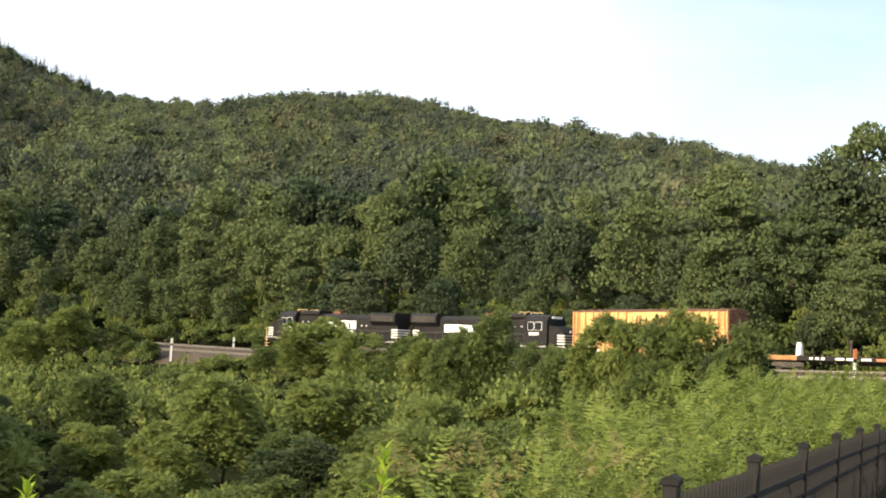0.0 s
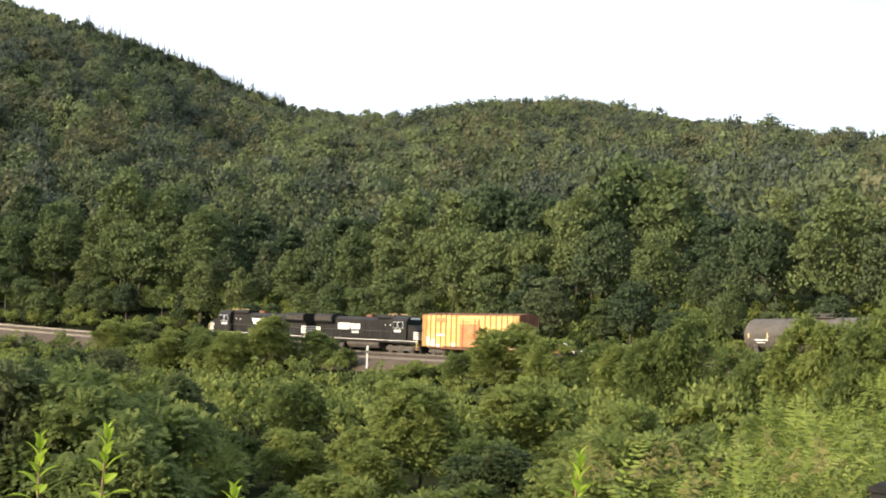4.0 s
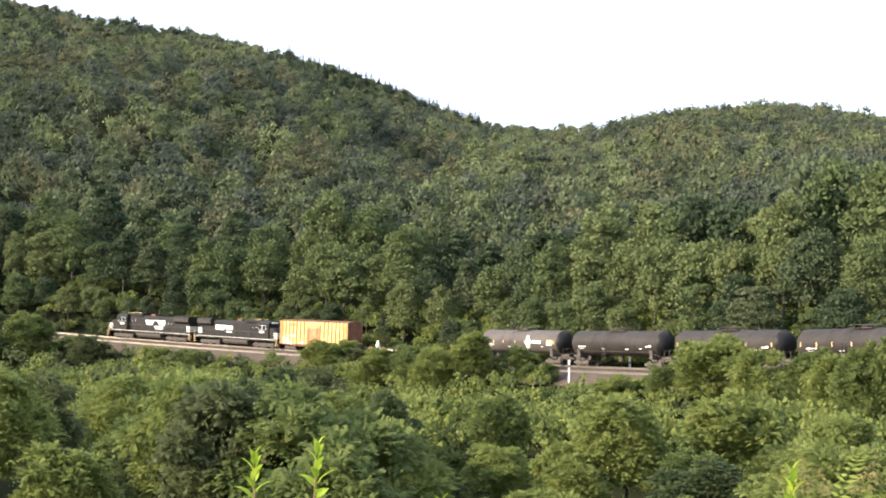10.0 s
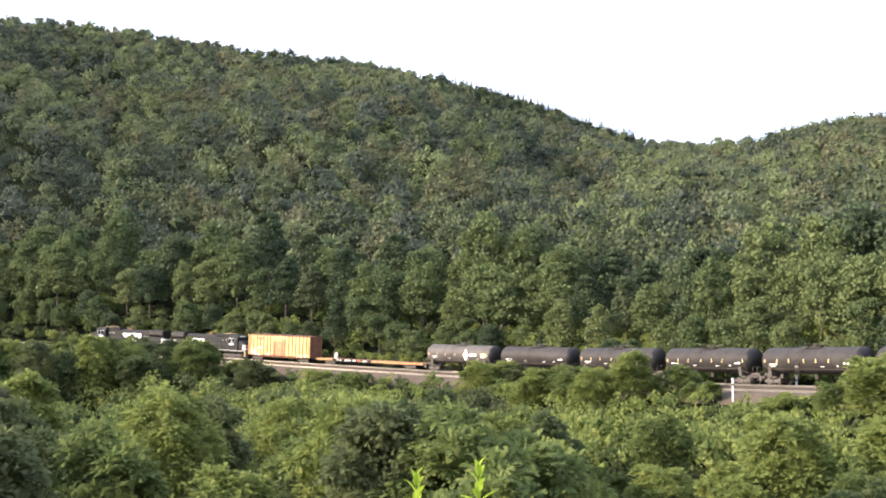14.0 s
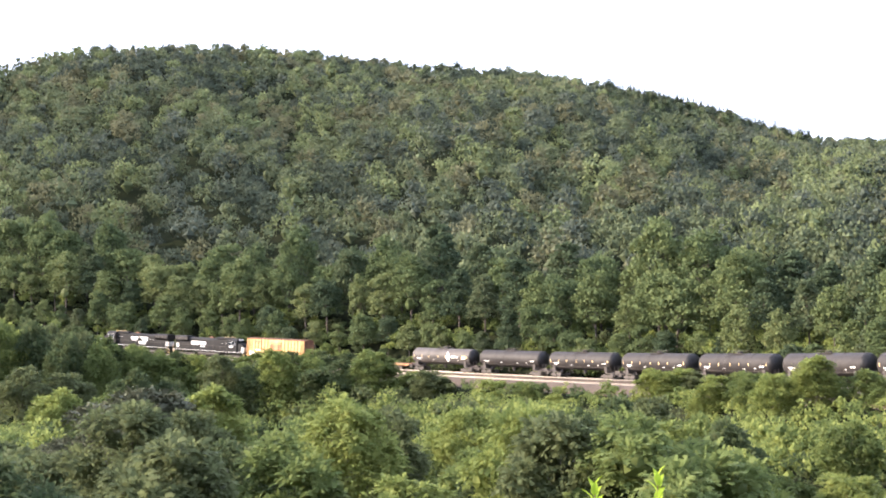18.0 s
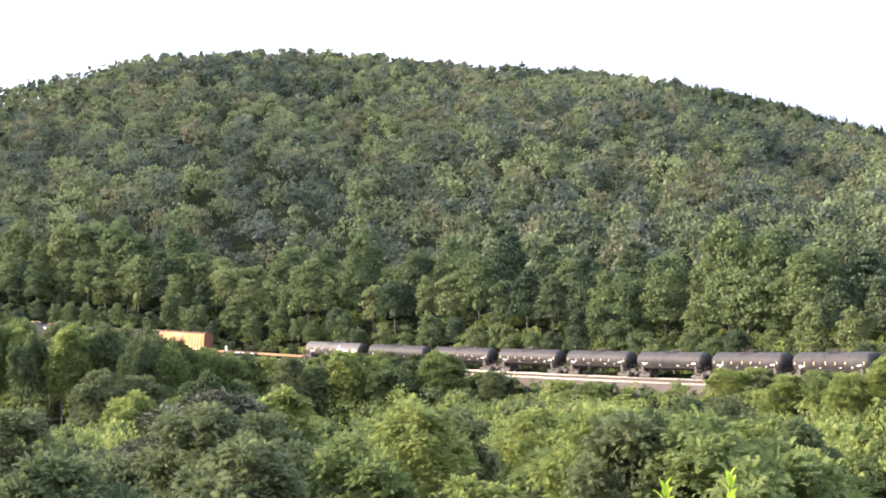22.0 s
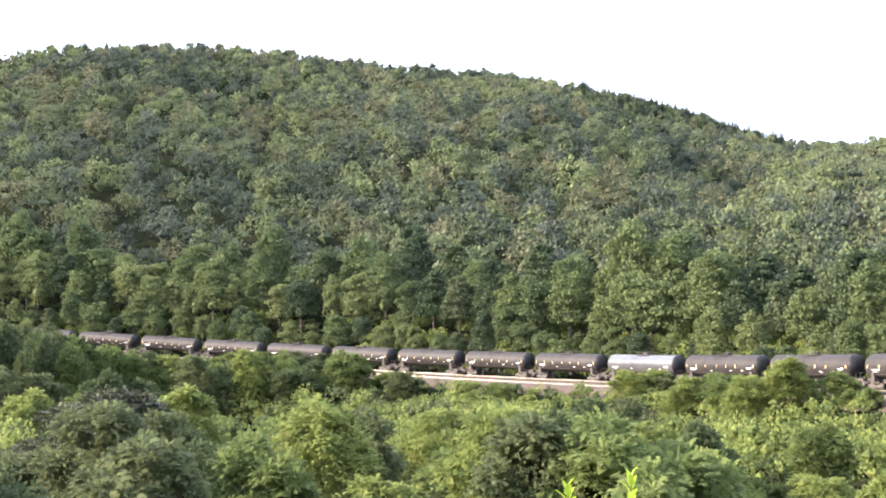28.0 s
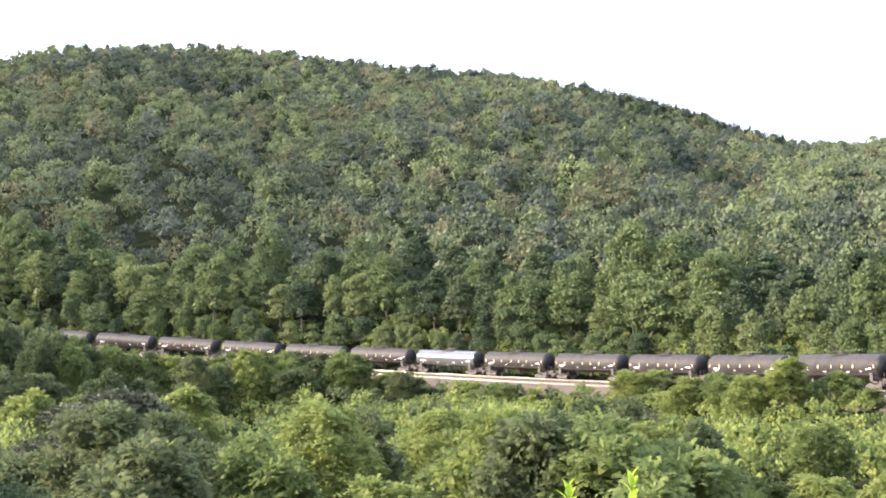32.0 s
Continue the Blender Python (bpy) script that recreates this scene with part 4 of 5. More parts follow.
    part("headlight", Shape().turn([(10.0, 0.12), (10.08, 0.12)], "x", (0, 0.35, 2.9), 12).turn([(10.0, 0.12), (10.08, 0.12)], "x", (0, -0.35, 2.9), 12).mesh("headlight", LAMP_GLASS), top)
    for y in (-1, 1):
        a, b = min(y * 0.955, y * 0.985), max(y * 0.955, y * 0.985)
        if logo == "horse":
            walls = [[(1.25, 3.55), (-1.0, 3.55), (-0.55, 2.72), (0.85, 2.72)], [(-1.0, 3.62), (-3.7, 3.62), (-3.7, 3.42), (-1.3, 3.42)], [(-1.75, 3.40), (-2.6, 3.40), (-2.6, 2.72), (-2.35, 2.72)]]
            blocks = [(-3.7, -2.85, 2.72, 3.40), (-3.3, -2.65, 2.32, 2.56), (-2.5, -1.85, 2.32, 2.56), (-1.7, -1.05, 2.32, 2.56), (-3.2, -1.2, 2.02, 2.20)]
        else:
            walls = [[(-5.35, 3.45), (-2.9, 3.45), (-3.2, 2.66), (-5.35, 2.66)]]
            blocks = [(-2.8, -1.95, 2.72, 3.40), (-1.85, -1.05, 2.72, 3.40), (-2.6, -2.0, 2.25, 2.5), (-1.9, -1.3, 2.25, 2.5)]
        blocks += [(x0, x0 + 0.14, z0, z0 + 0.12) for x0, z0 in ((4.6, 3.3), (3.7, 3.3), (-4.6, 3.05), (-5.3, 3.05))]
        for w in walls + [[(x0, z0), (x0, z1), (x1, z1), (x1, z0)] for x0, x1, z0, z1 in blocks]:
            part("mark", Shape().wall(w, a, b).mesh("mark", WHITE), body, "white painted mark")
        part("sill_stripe", Shape().box(-H, H, min(y * 1.48, y * 1.5), max(y * 1.48, y * 1.5), 1.49, 1.545).mesh("sill_stripe", WHITE), top, "white sill stripe")
        rail = Shape().pipe([(-9.9, y * 1.44, 2.62), (5.3, y * 1.44, 2.62)], 0.03)
        for x in np.arange(-9.9, 5.4, 1.9):
            rail.pipe([(x, y * 1.44, 1.55), (x, y * 1.44, 2.62)], 0.025)
        part("handrail", rail.mesh("handrail", GRIME), top)
        for x in (-10.15, 10.05):
            st = Shape()
            for z in (0.5, 0.85, 1.2):
                st.box(x - 0.28, x + 0.28, min(y * 1.2, y * 1.5), max(y * 1.2, y * 1.5), z, z + 0.05)
            st.pipe([(x, y * 1.5, 0.5), (x, y * 1.5, 2.6)], 0.03)
            part("steps", st.mesh("steps", REFLECT), top, "pale-edged steps")
    tank = Shape().prism([(-1.3, 1.22), (-1.4, 0.9), (-1.1, 0.45), (1.1, 0.45), (1.4, 0.9), (1.3, 1.22)], -3.0, 3.0)
    part("fuel_tank", tank.mesh("fuel_tank", GRIME, bevel=0.05), top)
    part("horn", Shape().turn([(4.2, 0.05), (4.5, 0.11)], "x", (0, 0.4, 4.66), 8).turn([(4.2, 0.05), (4.6, 0.11)], "x", (0, 0.65, 4.66), 8).box(4.1, 4.25, 0.3, 0.75, 4.5, 4.7).mesh("horn", BLACK), top)
    for y in (-0.85, 0.85):
        for x0 in (4.2, 5.05):
            part("roof_rail", Shape().pipe([(x0, y, 4.2), (x0, y, 4.72), (x0 + 0.65, y, 4.72), (x0 + 0.65, y, 4.2)], 0.035).mesh("roof_rail", REFLECT), top, "pale roof handrail")
    part("number_board", Shape().box(8.0, 8.2, -0.75, 0.75, 4.12, 4.34).mesh("number_board", WHITE), top)
    part("plough", Shape().wall([(10.3, 0.2), (10.8, 0.2), (10.55, 1.0), (10.3, 1.0)], -1.35, 1.35).mesh("plough", BLACK, bevel=0.02), top)
    for x in (-6.6, 6.6):
        bogie(top, x, (-1.95, 0, 1.95), 0.53, 1.2)
    couplers(top, 10.9, 0.9)
    return top


def boxcar():
    top = new("boxcar")
    L, W, Z0, Z1 = 8.1, 1.45, 1.0, 4.75
    body = part("body", Shape().box(-L, L, -W, W, Z0, Z1).mesh("body", CREAM, bevel=0.03), top, "weathered orange-yellow steel sides")
    rib = Shape().prism([(0, Z0), (0, Z1), (0.13, Z1), (0.13, Z0)], -0.07, 0.07).mesh("rib", YELLOW, bevel=0.015)
    for y in (-1, 1):
        for x in [-8.0, -7.1, -6.2, -5.3, -4.4, -3.5, -2.6, 2.2, 3.1, 4.0, 4.9, 5.8, 6.7, 7.6, 8.0]:
            ob = part("rib", rib, body)
            ob.matrix_basis = pose(x, y * W, 0, 0, 0, 0 if y > 0 else 180)
        door = part("door", Shape().box(-1.7, 1.5, min(y * W, y * (W + 0.11)), max(y * W, y * (W + 0.11)), 1.15, 4.35).mesh("door", DOOR_RED, bevel=0.02), top, "faded red sliding door")
        for z in np.arange(1.4, 4.3, 0.42):
            part("door_rib", Shape().box(-1.65, 1.45, min(y * (W + 0.1), y * (W + 0.17)), max(y * (W + 0.1), y * (W + 0.17)), z, z + 0.1).mesh("door_rib", DOOR_RED), door)
        part("door_panel", Shape().box(-1.6, 1.4, min(y * (W + 0.11), y * (W + 0.13)), max(y * (W + 0.11), y * (W + 0.13)), 3.72, 4.3).mesh("door_panel", CREAM), door, "pale upper door panel")
        for x0, x1, z0, z1 in ((6.75, 7.55, 1.15, 2.15), (5.85, 6.65, 1.1, 1.9), (-7.5, -6.8, 1.05, 1.6), (-6.1, -5.4, 1.05, 1.45), (2.3, 3.0, 1.05, 1.5), (4.95, 5.7, 1.05, 1.35)):
            part("worn_patch", Shape().box(x0, x1, min(y * W, y * (W + 0.012)), max(y * W, y * (W + 0.012)), z0, z1).mesh("worn_patch", WHITE), body, "whitish patch of overpainted steel")
        for x in (-1.1, 0.9):
            part("lock_bar", Shape().pipe([(x, y * (W + 0.2), 1.1), (x, y * (W + 0.2), 4.4)], 0.03).mesh("lock_bar", RUST), door)
        part("door_track", Shape().box(-4.3, 4.4, min(y * W, y * (W + 0.18)), max(y * W, y * (W + 0.18)), 1.0, 1.13).mesh("door_track", RUST), top)
        part("side_sill", Shape().wall([(-7.6, Z0), (7.6, Z0), (4.5, 0.78), (-4.5, 0.78)], y * W - 0.06, y * W + 0.06).mesh("side_sill", RUST), top)
        part("mark", Shape().box(3.9, 5.6, min(y * (W + 0.14), y * (W + 0.16)), max(y * (W + 0.14), y * (W + 0.16)), 3.95, 4.4).mesh("mark", DOOR_RED), body, "dark painted mark")
        part("mark", Shape().box(4.1, 5.5, min(y * (W + 0.14), y * (W + 0.16)), max(y * (W + 0.14), y * (W + 0.16)), 2.3, 2.5).mesh("mark", WHITE), body, "pale painted mark")
    roof = Shape().prism([(-W - 0.06, Z1 - 0.06), (-W - 0.06, Z1 + 0.04), (0, Z1 + 0.22), (W + 0.06, Z1 + 0.04), (W + 0.06, Z1 - 0.06)], -L - 0.05, L + 0.05)
    roof = part("roof", roof.mesh("roof", RUST, bevel=0.02), top, "rusty steel roof")
    for x in np.arange(-7.6, 7.7, 1.15):
        part("roof_seam", Shape().prism([(-W, Z1 + 0.05), (0, Z1 + 0.24), (W, Z1 + 0.05), (0, Z1 + 0.28)], x - 0.05, x + 0.05).mesh("roof_seam", RUST), roof)
    for e in (-1, 1):
        end = part("end_wall", Shape().box(min(e * L, e * (L + 0.04)), max(e * L, e * (L + 0.04)), -W, W, Z0, Z1).mesh("end_wall", RUST, bevel=0.01), top, "dark rusty end wall")
        for z in np.arange(1.3, 4.6, 0.45):
            part("corrugation", Shape().prism([(-W + 0.1, z), (-W + 0.1, z + 0.2), (W - 0.1, z + 0.2), (W - 0.1, z)], min(e * (L + 0.03), e * (L + 0.12)), max(e * (L + 0.03), e * (L + 0.12))).mesh("corrugation", RUST, bevel=0.04), end)
        lad = Shape()
        for z in np.arange(1.1, 4.7, 0.42):
            lad.box(e * (L - 0.55) - 0.22, e * (L - 0.55) + 0.22, W + 0.1, W + 0.17, z, z + 0.04)
        for a in (-0.22, 0.22):
            lad.box(e * (L - 0.55) + a - 0.02, e * (L - 0.55) + a + 0.02, W + 0.1, W + 0.17, 1.0, 4.7)
        part("ladder", lad.mesh("ladder", YELLOW), top)
    part("centre_sill", Shape().box(-8.2, 8.2, -0.3, 0.3, 0.7, 1.0).mesh("centre_sill", GRIME), top)
    for x in (-6.0, 6.0):
        bogie(top, x, (-0.88, 0.88), 0.42, 1.0)
    couplers(top, 8.85)
    return tagged(top, "weathered orange-yellow boxcar with a red sliding door", "boxcar")


def flatcar():
    top = new("flatcar")
    L = 13.6
    deck = part("deck", Shape().box(-L, L, -1.4, 1.4, 1.0, 1.14).mesh("deck", RUST, bevel=0.01), top, "bare rusty deck")
    part("centre_sill", Shape().wall([(-L, 1.0), (L, 1.0), (L, 0.75), (7.5, 0.5), (-7.5, 0.5), (-L, 0.75)], -0.35, 0.35).mesh("centre_sill", GRIME), top)
    for y in (-1, 1):
        a, b = min(y * 1.36, y * 1.44), max(y * 1.36, y * 1.44)
        part("side_sill", Shape().wall([(-L, 0.86), (-L, 1.16), (-1.0, 1.16), (-1.0, 0.80), (-8, 0.80)], a, b).mesh("side_sill", FLAT_ORANGE), top, "dull orange side sill")
        part("side_sill", Shape().wall([(-1.0, 0.80), (-1.0, 1.16), (9.2, 1.16), (9.2, 0.80)], a, b).mesh("side_sill", BLACK), top, "dark side sill")
        part("side_sill", Shape().wall([(9.2, 0.80), (9.2, 1.16), (L, 1.16), (L, 0.86), (11, 0.80)], a, b).mesh("side_sill", FLAT_ORANGE), top, "dull orange side sill")
        c, d = min(y * 1.44, y * 1.46), max(y * 1.44, y * 1.46)
        for x0, x1, m in ((7.8, 8.1, WHITE), (7.3, 7.6, WHITE), (6.8, 7.1, WHITE), (5.2, 5.9, WHITE), (4.3, 5.0, WHITE), (3.0, 3.8, WHITE), (1.6, 2.6, DOOR_RED), (0.2, 1.2, WHITE)):
            part("mark", Shape().box(x0, x1, c, d, 0.88, 1.06).mesh("mark", m), top, "painted mark on the sill")
    stand = Shape().prism([(-0.32, 1.14), (0.32, 1.14), (0.12, 2.2), (-0.12, 2.2)], 9.55, 9.95)
    part("brake_stand", stand.mesh("brake_stand", WHITE, bevel=0.04), top, "white upright brake stand")
    for x in np.arange(-12.5, 12.6, 2.4):
        for y in (-1.2, 1.2):
            part("stake_pocket", Shape().box(x - 0.1, x + 0.1, y - 0.12, y + 0.12, 1.1, 1.2).mesh("stake_pocket", RUST), deck)
    for x in (-10.2, 10.2):
        bogie(top, x, (-0.88, 0.88), 0.42, 1.0)
    couplers(top, 14.0)
    return tagged(top, "empty orange and black flatcar with painted marks", "flatcar")


def tank_car(paint, label, kind):
    top = new("tank_car")
    R, L, C = 1.5, 7.35, 2.86
    rings = [(-L - 0.85 * math.cos(a), R * math.sin(a)) for a in np.linspace(0.06, math.pi / 2, 8)] + [(L + 0.85 * math.sin(a), R * math.cos(a)) for a in np.linspace(0, math.pi / 2 - 0.06, 8)]
    tank = part("tank", Shape().turn([(-L, R), (L, R)], "x", (0, 0, C), 40).mesh("tank", paint, True), top)
    # rear head in black, its shaded look put into the paint; front keeps the car's colour
    part("tank_head", Shape().turn(rings[:8], "x", (0, 0, C), 40).mesh("tank_head", BLACK, True), top, "domed rear tank end, its shade painted black")
    part("tank_head", Shape().turn(rings[8:], "x", (0, 0, C), 40).mesh("tank_head", paint, True), top)
    for x in (-L, -3.7, 0.9, 3.7, L):
        part("weld_band", Shape().turn([(x - 0.07, R), (x - 0.06, R + 0.02), (x + 0.06, R + 0.02), (x + 0.07, R)], "x", (0, 0, C), 40).mesh("weld_band", paint, True), tank)
    part("manway", Shape().turn([(C + R - 0.1, 0.45), (C + R + 0.22, 0.45), (C + R + 0.26, 0.4)], "z", (0, 0, 0), 16).mesh("manway", paint, True), top)
    plat = Shape().box(-1.3, 1.3, -0.75, 0.75, C + R - 0.02, C + R + 0.04)
    for y in (-0.75, 0.75):
        plat.pipe([(-1.3, y, C + R + 0.04), (-1.3, y, C + R + 0.34), (1.3, y, C + R + 0.34), (1.3, y, C + R + 0.04)], 0.025)
    part("platform", plat.mesh("platform", GRIME), top)
    for y in (-1, 1):
        lad = Shape()
        for x in (-0.25, 0.25):
            lad.pipe([(x + 1.6, y * 1.5, 0.8), (x + 1.6, y * 1.58, C), (x + 1.6, y * 1.1, C + 1.2), (x + 1.2, y * 0.7, C + R + 0.1)], 0.025)
        for z in np.arange(0.9, C + 0.6, 0.35):
            lad.pipe([(1.35, y * 1.55, z), (1.85, y * 1.55, z)], 0.02)
        part("ladder", lad.mesh("ladder", GRIME), top)
        side = Shape().pipe([(-8.0, y * 1.42, 1.35), (-6.4, y * 1.56, 1.9), (6.4, y * 1.56, 1.9), (8.0, y * 1.42, 1.35)], 0.025)
        part("side_rail", side.mesh("side_rail", GRIME), top)
        yo = y * (R + 0.02)
        a, b = min(yo, yo - y * 0.12), max(yo, yo - y * 0.12)
        if kind != "plain":
            for x in (-7.0, -3.4, -1.4, 0.55, 3.0, 5.0, 7.1):
                part("reflective_strip", Shape().box(x - 0.05, x + 0.05, a, b, C - 0.24, C + 0.18).mesh("reflective_strip", REFLECT), tank)
        for x0, x1, z0, z1 in ((5.0, 5.35, -0.48, -0.36), (5.5, 5.8, -0.48, -0.36), (5.9, 6.4, -0.48, -0.36), (5.4, 6.3, -0.68, -0.63), (-6.5, -6.1, -0.40, -0.18), (-5.95, -5.6, -0.40, -0.26), (-4.8, -4.5, -0.66, -0.56), (1.6, 2.2, -0.70, -0.64), (-2.6, -2.0, -0.70, -0.64)):
            y0, y1 = (math.sqrt(R * R - max(abs(z0), abs(z1)) ** 2) - 0.03) * y, (math.sqrt(R * R - min(abs(z0), abs(z1)) ** 2) + 0.006) * y
            part("stencil", Shape().box(x0, x1, min(y0, y1), max(y0, y1), C + z0, C + z1).mesh("stencil", WHITE), tank, "white stencilled mark")
        if kind == "diamond":
            yy = y * (R + 0.03)
            part("diamond", Shape().wall([(-2.65, C - 0.05), (-2.05, C + 0.85), (-1.45, C - 0.05), (-2.05, C - 0.95)], min(yy, y * 1.2), max(yy, y * 1.2)).mesh("diamond", WHITE), tank, "white diamond mark")
            for x0 in (-3.3, -3.9, -4.5):
                part("lettering", Shape().box(x0, x0 + 0.42, min(yy, y * 1.4), max(yy, y * 1.4), C - 0.2, C + 0.18).mesh("lettering", WHITE), tank, "white lettering bar")
            part("placard", Shape().box(-6.7, -5.6, min(yy, y * 1.4), max(yy, y * 1.4), C - 0.28, C + 0.26).mesh("placard", REFLECT), tank, "pale rectangular plate")
    for e in (-1, 1):
        x0 = e * 6.4
        part("saddle", Shape().prism([(-1.35, 1.05), (-1.42, 2.1), (-0.9, 1.6), (0.9, 1.6), (1.42, 2.1), (1.35, 1.05)], x0 - 0.25, x0 + 0.25).mesh("saddle", GRIME), top)
        part("stub_sill", Shape().box(min(e * 5.4, e * 8.6), max(e * 5.4, e * 8.6), -0.3, 0.3, 0.8, 1.4).mesh("stub_sill", GRIME), top)
        end = Shape().box(min(e * 8.25, e * 8.65), max(e * 8.25, e * 8.65), -1.4, 1.4, 1.05, 1.12)
        end.pipe([(e * 8.6, -1.38, 1.1), (e * 8.6, -1.38, 2.1), (e * 8.6, 1.38, 2.1), (e * 8.6, 1.38, 1.1)], 0.03)
        end.box(e * 8.5 - 0.03, e * 8.5 + 0.03, 1.25, 1.42, 0.45, 1.1).box(e * 8.5 - 0.03, e * 8.5 + 0.03, -1.42, -1.25, 0.45, 1.1)
        part("end_platform", end.mesh("end_platform", GRIME), top)
        part("step", Shape().box(e * 8.0 - 0.2, e * 8.0 + 0.2, 1.38, 1.46, 0.5, 1.1).mesh("step", GRIME), top)
        bogie(top, e * 6.4, (-0.88, 0.88), 0.42, 1.0)
    part("bottom_outlet", Shape().turn([(0.75, 0.2), (1.4, 0.35)], "z", (0, 0, 0), 12).mesh("bottom_outlet", GRIME), top)
    couplers(top, 9.05)
    return tagged(top, label, "tank car")


# each vehicle: thing, metres from the front of the first tank to its middle, half the distance of its bogies, turned about
TRAIN = []


def build_train():
    first = locomotive("horse")
    tagged(first, "black diesel locomotive with white stripes leading the train", "locomotive", "locomotives")
    second = locomotive("bar")
    tagged(second, "black diesel locomotive running long hood forward", "locomotive", "locomotives")
    TRAIN.append((first, 78.9, 6.6, False))
    TRAIN.append((second, 57.1, 6.6, True))
    TRAIN.append((boxcar(), 37.8, 6.0, False))
    TRAIN.append((flatcar(), 14.4, 10.2, False))
    plain = tank_car(TANK_PAINT, "plain black tank car with white stencilled marks", "plain")
    striped = tank_car(TANK_PAINT, "black tank car with yellow reflective strips", "striped")
    used = set()
    for i in range(18):
        if i == 0:
            ob = tank_car(TANK_GREY, "dull grey tank car with a white diamond mark", "diamond")
        elif i == 10:
            ob = tank_car(TANK_SILVER, "shiny silver tank car among black ones", "plain")
        else:
            src = plain if i in (1, 5) else striped
            ob = copy_thing(src, Matrix.Identity(4)) if src in used else src
            used.add(src)
        ob["group"] = "tank cars of the train"
        TRAIN.append((ob, -18.1 * i - 8.2, 6.4, False))


build_train()
SPEED = 12.370


def car_pose(mid, half, about):
    a, b = on_track(mid + half), on_track(mid - half)
    f = Vector((a[0] - b[0], a[1] - b[1], a[2] - b[2])).normalized()
    if about:
        f = -f
    up = Vector((0, 0, 1))
    left = up.cross(f).normalized()
    m = Matrix((f, left, f.cross(left))).transposed().to_4x4()
    return Matrix.Translation(((a[0] + b[0]) / 2, (a[1] + b[1]) / 2, (a[2] + b[2]) / 2)) @ m


# ---- fence, weeds and sprigs near the camera ----
FENCE_PAINT = varied("dark_fence_paint", [(0.012, 0.011, 0.011), (0.019, 0.018, 0.017), (0.03, 0.028, 0.026)], 2.5, 0.8, bump=0.05)
FENCE_PAINT.node_tree.nodes["Principled BSDF"].inputs["Specular IOR Level"].default_value = 0.15


def fence():
    top = new("picket_fence")
    tagged(top, "dark metal picket fence with square capped posts", "fence")
    d = np.array((math.sin(radians(40)), math.cos(radians(40))))
    p0 = np.array((3.034, 6.030)) - d * 2.44
    rot = pose(0, 0, 0, 0, 0, 50)
    tops = [-0.80, -0.885, -0.985, -1.085, -1.175, -1.28, -1.39, -1.50, -1.61]
    post = Shape().box(-0.04, 0.04, -0.04, 0.04, -1.6, 0).mesh("post", FENCE_PAINT, bevel=0.005)
    cap = Shape().prism([(-0.05, 0), (0.05, 0), (0.05, 0.03), (0.0, 0.055), (-0.05, 0.03)], -0.05, 0.05).mesh("cap", FENCE_PAINT, bevel=0.004)
    picket = Shape().wall([(-0.010, -1.45), (0.010, -1.45), (0.010, -0.10), (0.0, -0.055), (-0.010, -0.10)], -0.010, 0.010).mesh("picket", FENCE_PAINT)
    for i in range(9):
        p = p0 + d * 2.44 * i
        ob = part("post", post, top)
        ob.matrix_basis = pose(p[0], p[1], tops[i], 0, 0, 50)
        c = part("cap", cap, ob)
        if i < 8:
            dz = tops[i + 1] - tops[i]
            tilt = math.degrees(math.atan2(dz, 2.44))
            for h in (-0.24, -0.42, -1.3):
                b = part("rail", Shape().box(0.03, 2.41, -0.018, 0.018, h - 0.02, h + 0.02).mesh("rail", FENCE_PAINT), top)
                b.matrix_basis = pose(p[0], p[1], tops[i], 0, -tilt, 50)
            for k in range(1, 22):
                q = p + d * 2.44 * k / 22
                b = part("picket", picket, top)
                b.matrix_basis = pose(q[0], q[1], tops[i] + dz * k / 22, 0, 0, 50)


fence()


def weed(rng, x, y, z, h, leaves, size, spread):
    """An upright stalk with lance-shaped leaves all the way up, longest at the foot."""
    t = np.sort(rng.uniform(0.1, 1.0, leaves))
    lean = rng.normal(0, 0.16, 2)
    c = np.stack([x + lean[0] * t * t * h, y + lean[1] * t * t * h, z + t * h], 1)
    a = np.arange(leaves) * 2.4 + rng.uniform(0, 6)
    d = unit(np.stack([np.cos(a), np.sin(a), rng.uniform(0.4, 1.2, leaves) + 1.3 * np.maximum(t - 0.75, 0) * 4], 1))
    ln = size * rng.uniform(0.75, 1.2, leaves)[:, None] * (1.2 - 0.6 * t)[:, None]
    s = unit(np.cross(d, (0, 0, 1))) * ln * spread
    n = unit(np.cross(s, d)) * ln * 0.1
    droop = np.stack([0 * t, 0 * t, -0.3 * ln[:, 0]], 1)
    v = np.stack([c, c + d * ln * 0.45 - s + n, c + d * ln + droop, c + d * ln * 0.45 + s + n], 1).reshape(-1, 3)
    return v, np.arange(4 * leaves).reshape(-1, 4)


